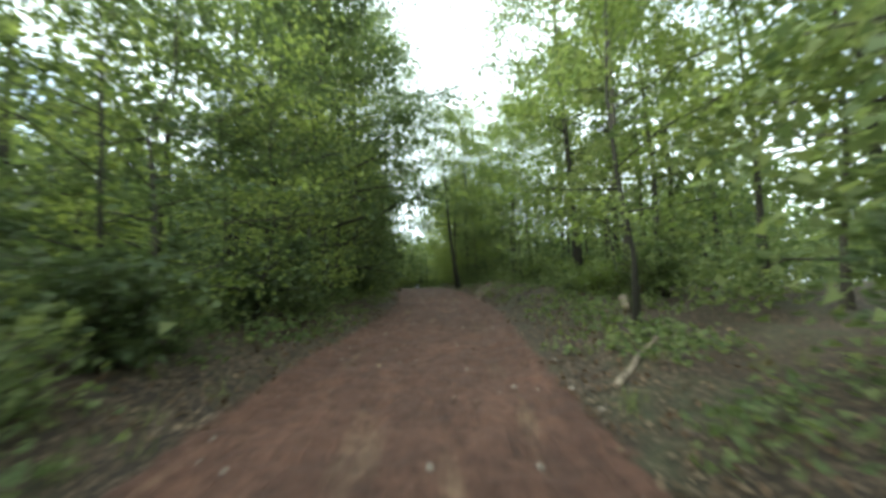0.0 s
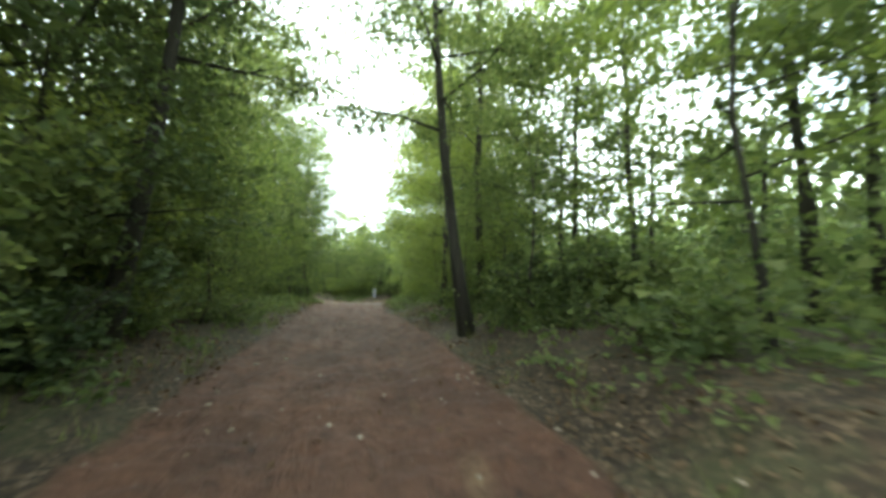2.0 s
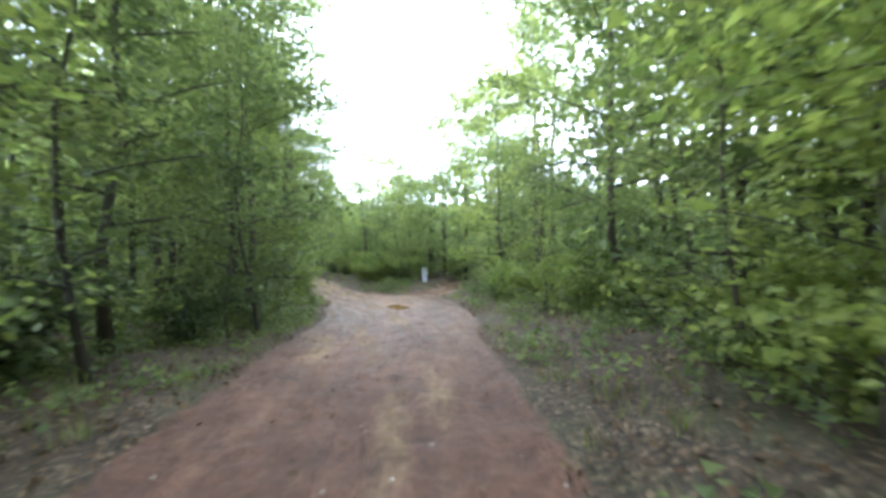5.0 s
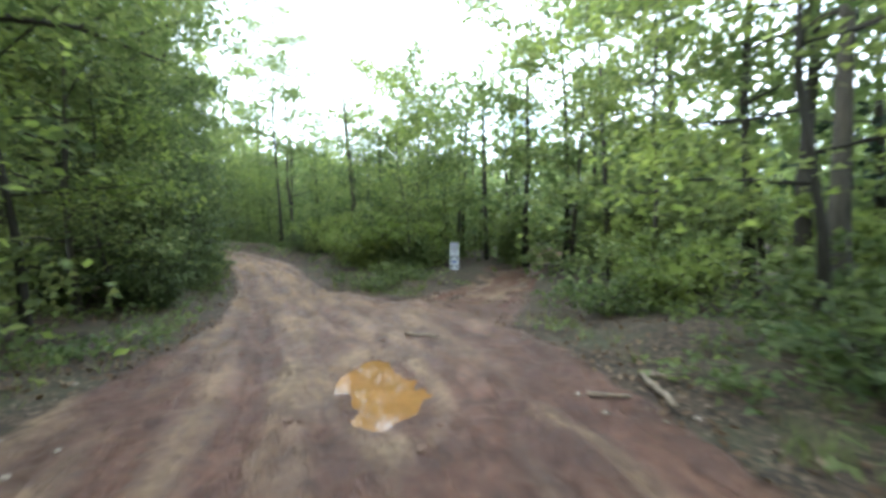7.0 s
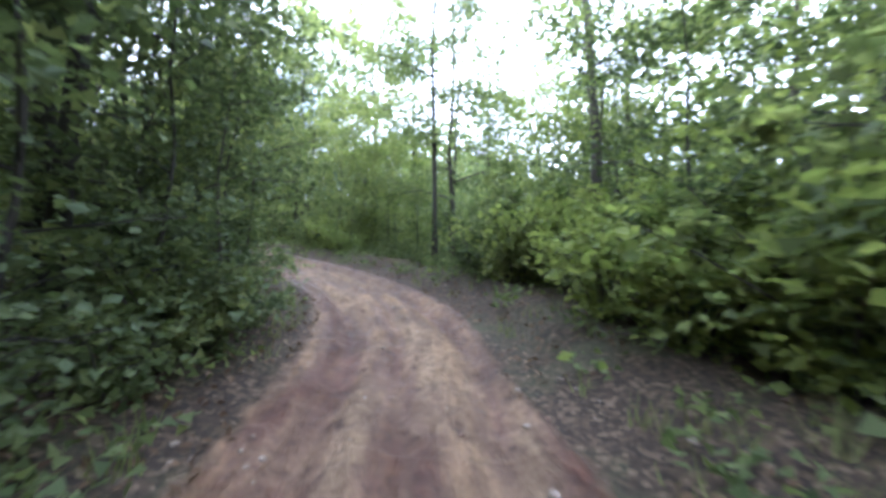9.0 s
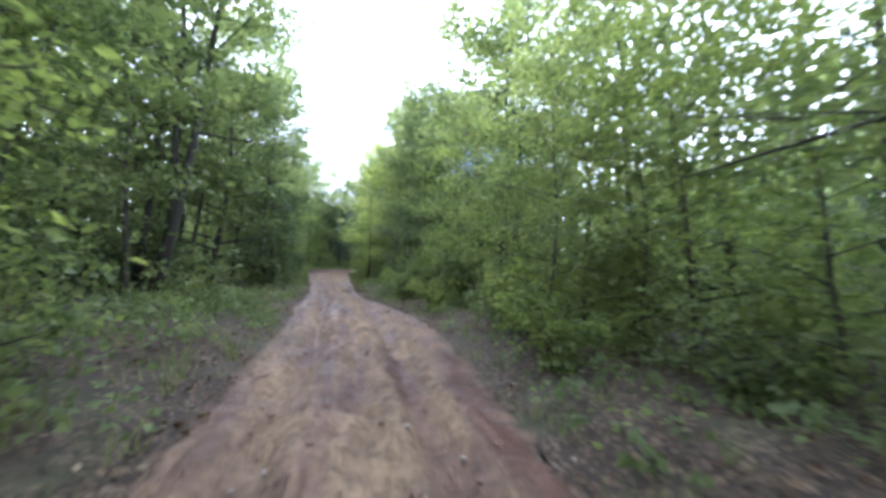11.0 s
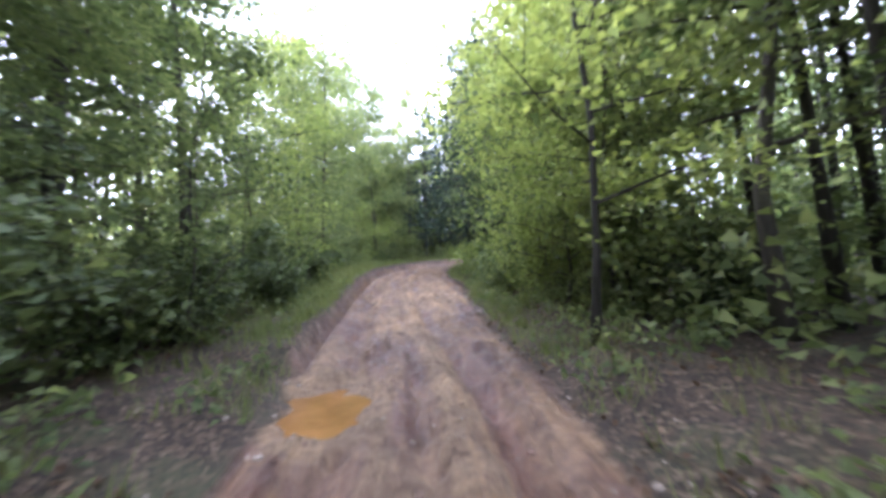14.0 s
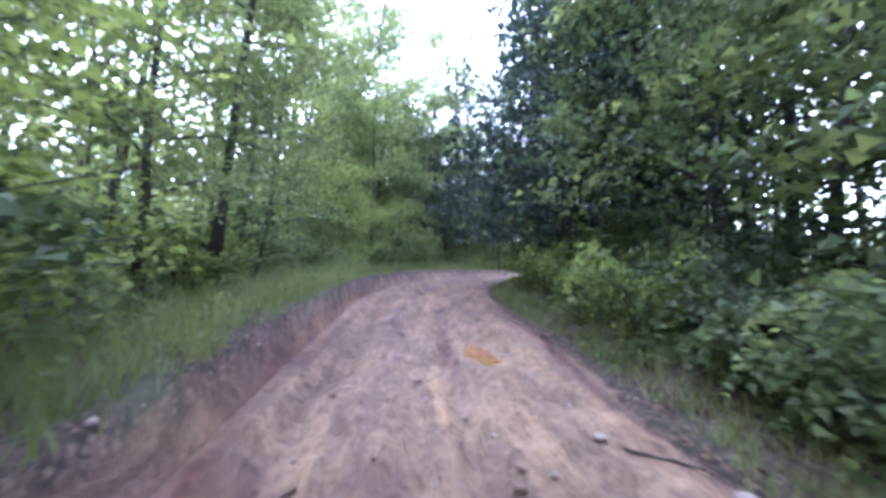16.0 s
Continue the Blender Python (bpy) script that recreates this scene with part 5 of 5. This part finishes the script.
# the thicket between the two tracks, and the bright bushes before the oaks
# kind dark carries the shade in its leaf colour
for s, d, kind, size in ((40.9, 4.0, "bright", 0.65), (41.8, 3.5, "low", 0.8), (41.3, 4.7, "low", 0.8), (55.9, 3.0, "mid", 0.75), (57.0, 2.9, "low", 0.7), (122.2, 3.7, "dark", 0.75), (123.6, 4.5, "dark", 0.75), (90.5, 2.6, "low", 0.8), (91.0, 3.4, "low", 0.9), (90.4, 4.0, "low", 0.55), (92.4, 4.9, "low", 0.7), (92.3, 4.2, "low", 1.0), (91.0, -2.7, "dark", 0.75), (92.2, -2.2, "dark", 0.6), (93.2, -2.1, "low", 0.8), (94.3, -2.0, "dark", 0.55), (95.5, -2.0, "low", 0.75), (89.8, -3.0, "dark", 0.8), (94.3, 3.2, "bright", 1.3), (95.4, 4.5, "broad", 0.85), (94.0, 4.9, "broad", 0.8), (96.7, 3.9, "broad", 0.8), (94.9, 5.8, "tall", 1.2), (92.9, 3.3, "bright", 1.35), (93.7, 4.6, "bright", 1.45), (94.8, 3.5, "broad", 0.8), (132.8, 3.9, "broad", 1.0), (97.6, 3.0, "bright", 1.3), (95.0, 6.4, "bright", 1.1), (97.8, 3.6, "tall", 1.2), (94.8, 7.4, "mid", 0.9), (50.6, -4.2, "tall", 1.1), (113.2, -8.0, "dark", 1.3), (114.9, -7.6, "dark", 1.35), (116.6, -8.2, "dark", 1.3), (118.4, -7.4, "dark", 1.35), (120.2, -6.8, "dark", 1.3), (52.8, -3.9, "tall", 1.2), (54.6, -4.3, "tall", 1.2), (56.6, -4.0, "tall", 1.25), (57.4, 4.6, "dark", 1.1), (58.8, 5.0, "dark", 1.2), (60.6, 4.9, "dark", 1.1), (56.0, 5.2, "mid", 1.2), (79.9, 4.2, "bright", 0.9), (78.6, 4.6, "bright", 1.0), (77.4, 5.2, "bright", 1.2), (81.6, 5.6, "mid", 1.1), (84.6, 6.4, "bright", 1.1), (85.4, 8.6, "tall", 1.2), (86.8, 9.2, "broad", 0.9), (88.0, 10.4, "tall", 1.3), (83.6, 9.4, "broad", 0.9), (89.8, 11.6, "tall", 1.2), (93.6, 9.6, "tall", 1.2), (94.6, 10.6, "broad", 1.0), (82.4, 10.8, "tall", 1.3), (128.8, 5.0, "dark", 1.1), (130.2, 4.0, "low", 1.2), (137.2, 3.6, "dark", 1.0), (138.6, 4.8, "dark", 1.2), (139.2, 3.6, "bright", 1.1), (141.4, 3.9, "bright", 1.2), (135.4, 3.4, "mid", 1.0), (119.4, 4.2, "broad", 0.8), (118.2, 5.4, "broad", 0.9), (117.0, 5.2, "bright", 1.2)):
    x, y = place(s, d)
    set_down(BUSHES, BUSH_USED, kind, at_ground(x, y, 77 * s, 0.03, size))

# a closed edge of trees on the shaded side of the first rise
for s, d, kind, size in ((54.2, -5.6, "dark_oak", 0.9), (57.0, -4.9, "slim_a", 1.0), (59.6, -5.2, "slim_b", 0.95), (64.2, -4.9, "slim_b", 0.9), (69.5, -4.6, "slim_b", 1.0), (74.5, 4.4, "slim_b", 1.0)):
    plant(kind, s, d, 61 * s, size)

# dark woods that close the view where the track bends away
for x, y, kind, size in ((-77.0, 76.5, "dark_oak", 1.05), (-75.4, 73.2, "dark_oak", 1.0), (-79.5, 79.8, "dark_oak", 1.1), (-82.0, 83.5, "pine", 0.9), (-80.0, 71.5, "pine", 0.95), (-84.0, 77.0, "dark_oak", 1.1), (-73.5, 70.6, "slim_a", 1.0), (-85.5, 86.0, "dark_oak", 1.1), (-78.5, 75.0, "slim_b", 0.9)):
    s, d, n = track_at(x, y)
    if abs(d) > 2.6:
        plant(kind, s, d, 53 * x, size)

# close foliage on the inside of the bend, hanging over the edge of the track
for s, d, kind, size in ((92.6, -2.5, "sapling_c", 0.85), (93.8, -2.35, "sapling_c", 0.8), (95.0, -2.3, "sapling_a", 0.8), (96.2, -2.25, "sapling_c", 0.75), (97.6, -2.3, "sapling_a", 0.75), (99.0, -2.4, "sapling_a", 0.8), (91.4, -2.9, "sapling_c", 0.95), (89.6, -3.4, "sapling_c", 1.0), (90.4, -2.7, "sapling_c", 0.6)):
    x, y = place(s, d)
    set_down(KINDS, USED, kind, at_ground(x, y, 47 * s, 0.05, size))

# a dark trunk at the clearing and one that leans towards the track; tall trees whose limbs reach over it
for s, d, kind, size in ((84.8, -3.75, "trunk_a", 0.95), (112.3, -5.2, "leaning", 1.05), (56.6, 2.1, "leaning", 0.92), (54.8, -3.4, "leaning", 0.9)):
    x, y = place(s, d)
    n = int(round(s / 0.25))
    set_down(KINDS, USED, kind, at_ground(x, y, math.degrees(math.atan2(SIDE[n, 1], SIDE[n, 0])) + (180 if d > 0 else 0), 0.05, size))
# sapling_c darkens the wood by leaf colour, as shade would
for s, d, kind, size in ((50.2, -4.0, "trunk_a", 1.0), (43.7, -4.0, "dark_oak", 1.15), (71.6, -4.0, "sapling_c", 1.35), (76.4, -3.7, "sapling_c", 1.5), (81.4, -3.9, "slim_c", 1.15), (57.4, -4.7, "spreading", 1.1), (112.9, 4.4, "sapling_b", 1.1), (115.4, 4.2, "sapling_b", 0.8), (119.5, 7.8, "sapling_c", 1.3), (121.0, 8.8, "sapling_c", 1.3), (122.6, 9.6, "sapling_c", 1.3), (124.4, 8.6, "sapling_c", 1.3), (126.0, 9.4, "sapling_c", 1.3), (127.6, 8.0, "sapling_c", 1.25), (129.2, 8.8, "sapling_c", 1.3), (118.5, -7.8, "sapling_c", 1.25), (120.0, -8.6, "sapling_c", 1.3), (116.5, -8.8, "sapling_c", 1.3), (121.8, -7.6, "sapling_c", 1.2), (117.5, -9.8, "sapling_c", 1.3), (115.0, -9.0, "back_a", 1.0), (117.2, -10.2, "back_a", 1.0), (119.4, -9.4, "back_a", 1.0), (113.4, -10.8, "back_a", 1.0), (111.2, -9.4, "back_a", 1.0), (109.4, -8.4, "back_a", 1.0), (126.2, -3.6, "sapling_c", 0.9), (127.4, -4.4, "sapling_c", 1.0), (128.6, -5.6, "sapling_c", 1.2), (129.8, -6.4, "sapling_c", 1.2), (131.2, -7.2, "sapling_c", 1.2), (127.0, -6.6, "sapling_c", 1.2), (125.0, -5.0, "sapling_a", 1.1), (67.4, 2.8, "sapling_b", 0.95), (68.8, 2.7, "sapling_b", 0.9), (70.4, 2.9, "sapling_a", 0.9), (65.8, 3.4, "sapling_b", 0.8), (62.2, 4.0, "sapling_a", 0.9), (60.3, 3.3, "sapling_a", 0.9), (58.8, 3.7, "sapling_a", 0.9), (59.3, 2.9, "sapling_b", 0.6), (132.4, 3.7, "slim_d", 0.85), (130.9, 3.3, "slim_d", 0.9)):
    x, y = place(s, d)
    set_down(KINDS, USED, kind, at_ground(x, y, 83 * s, 0.05, size))
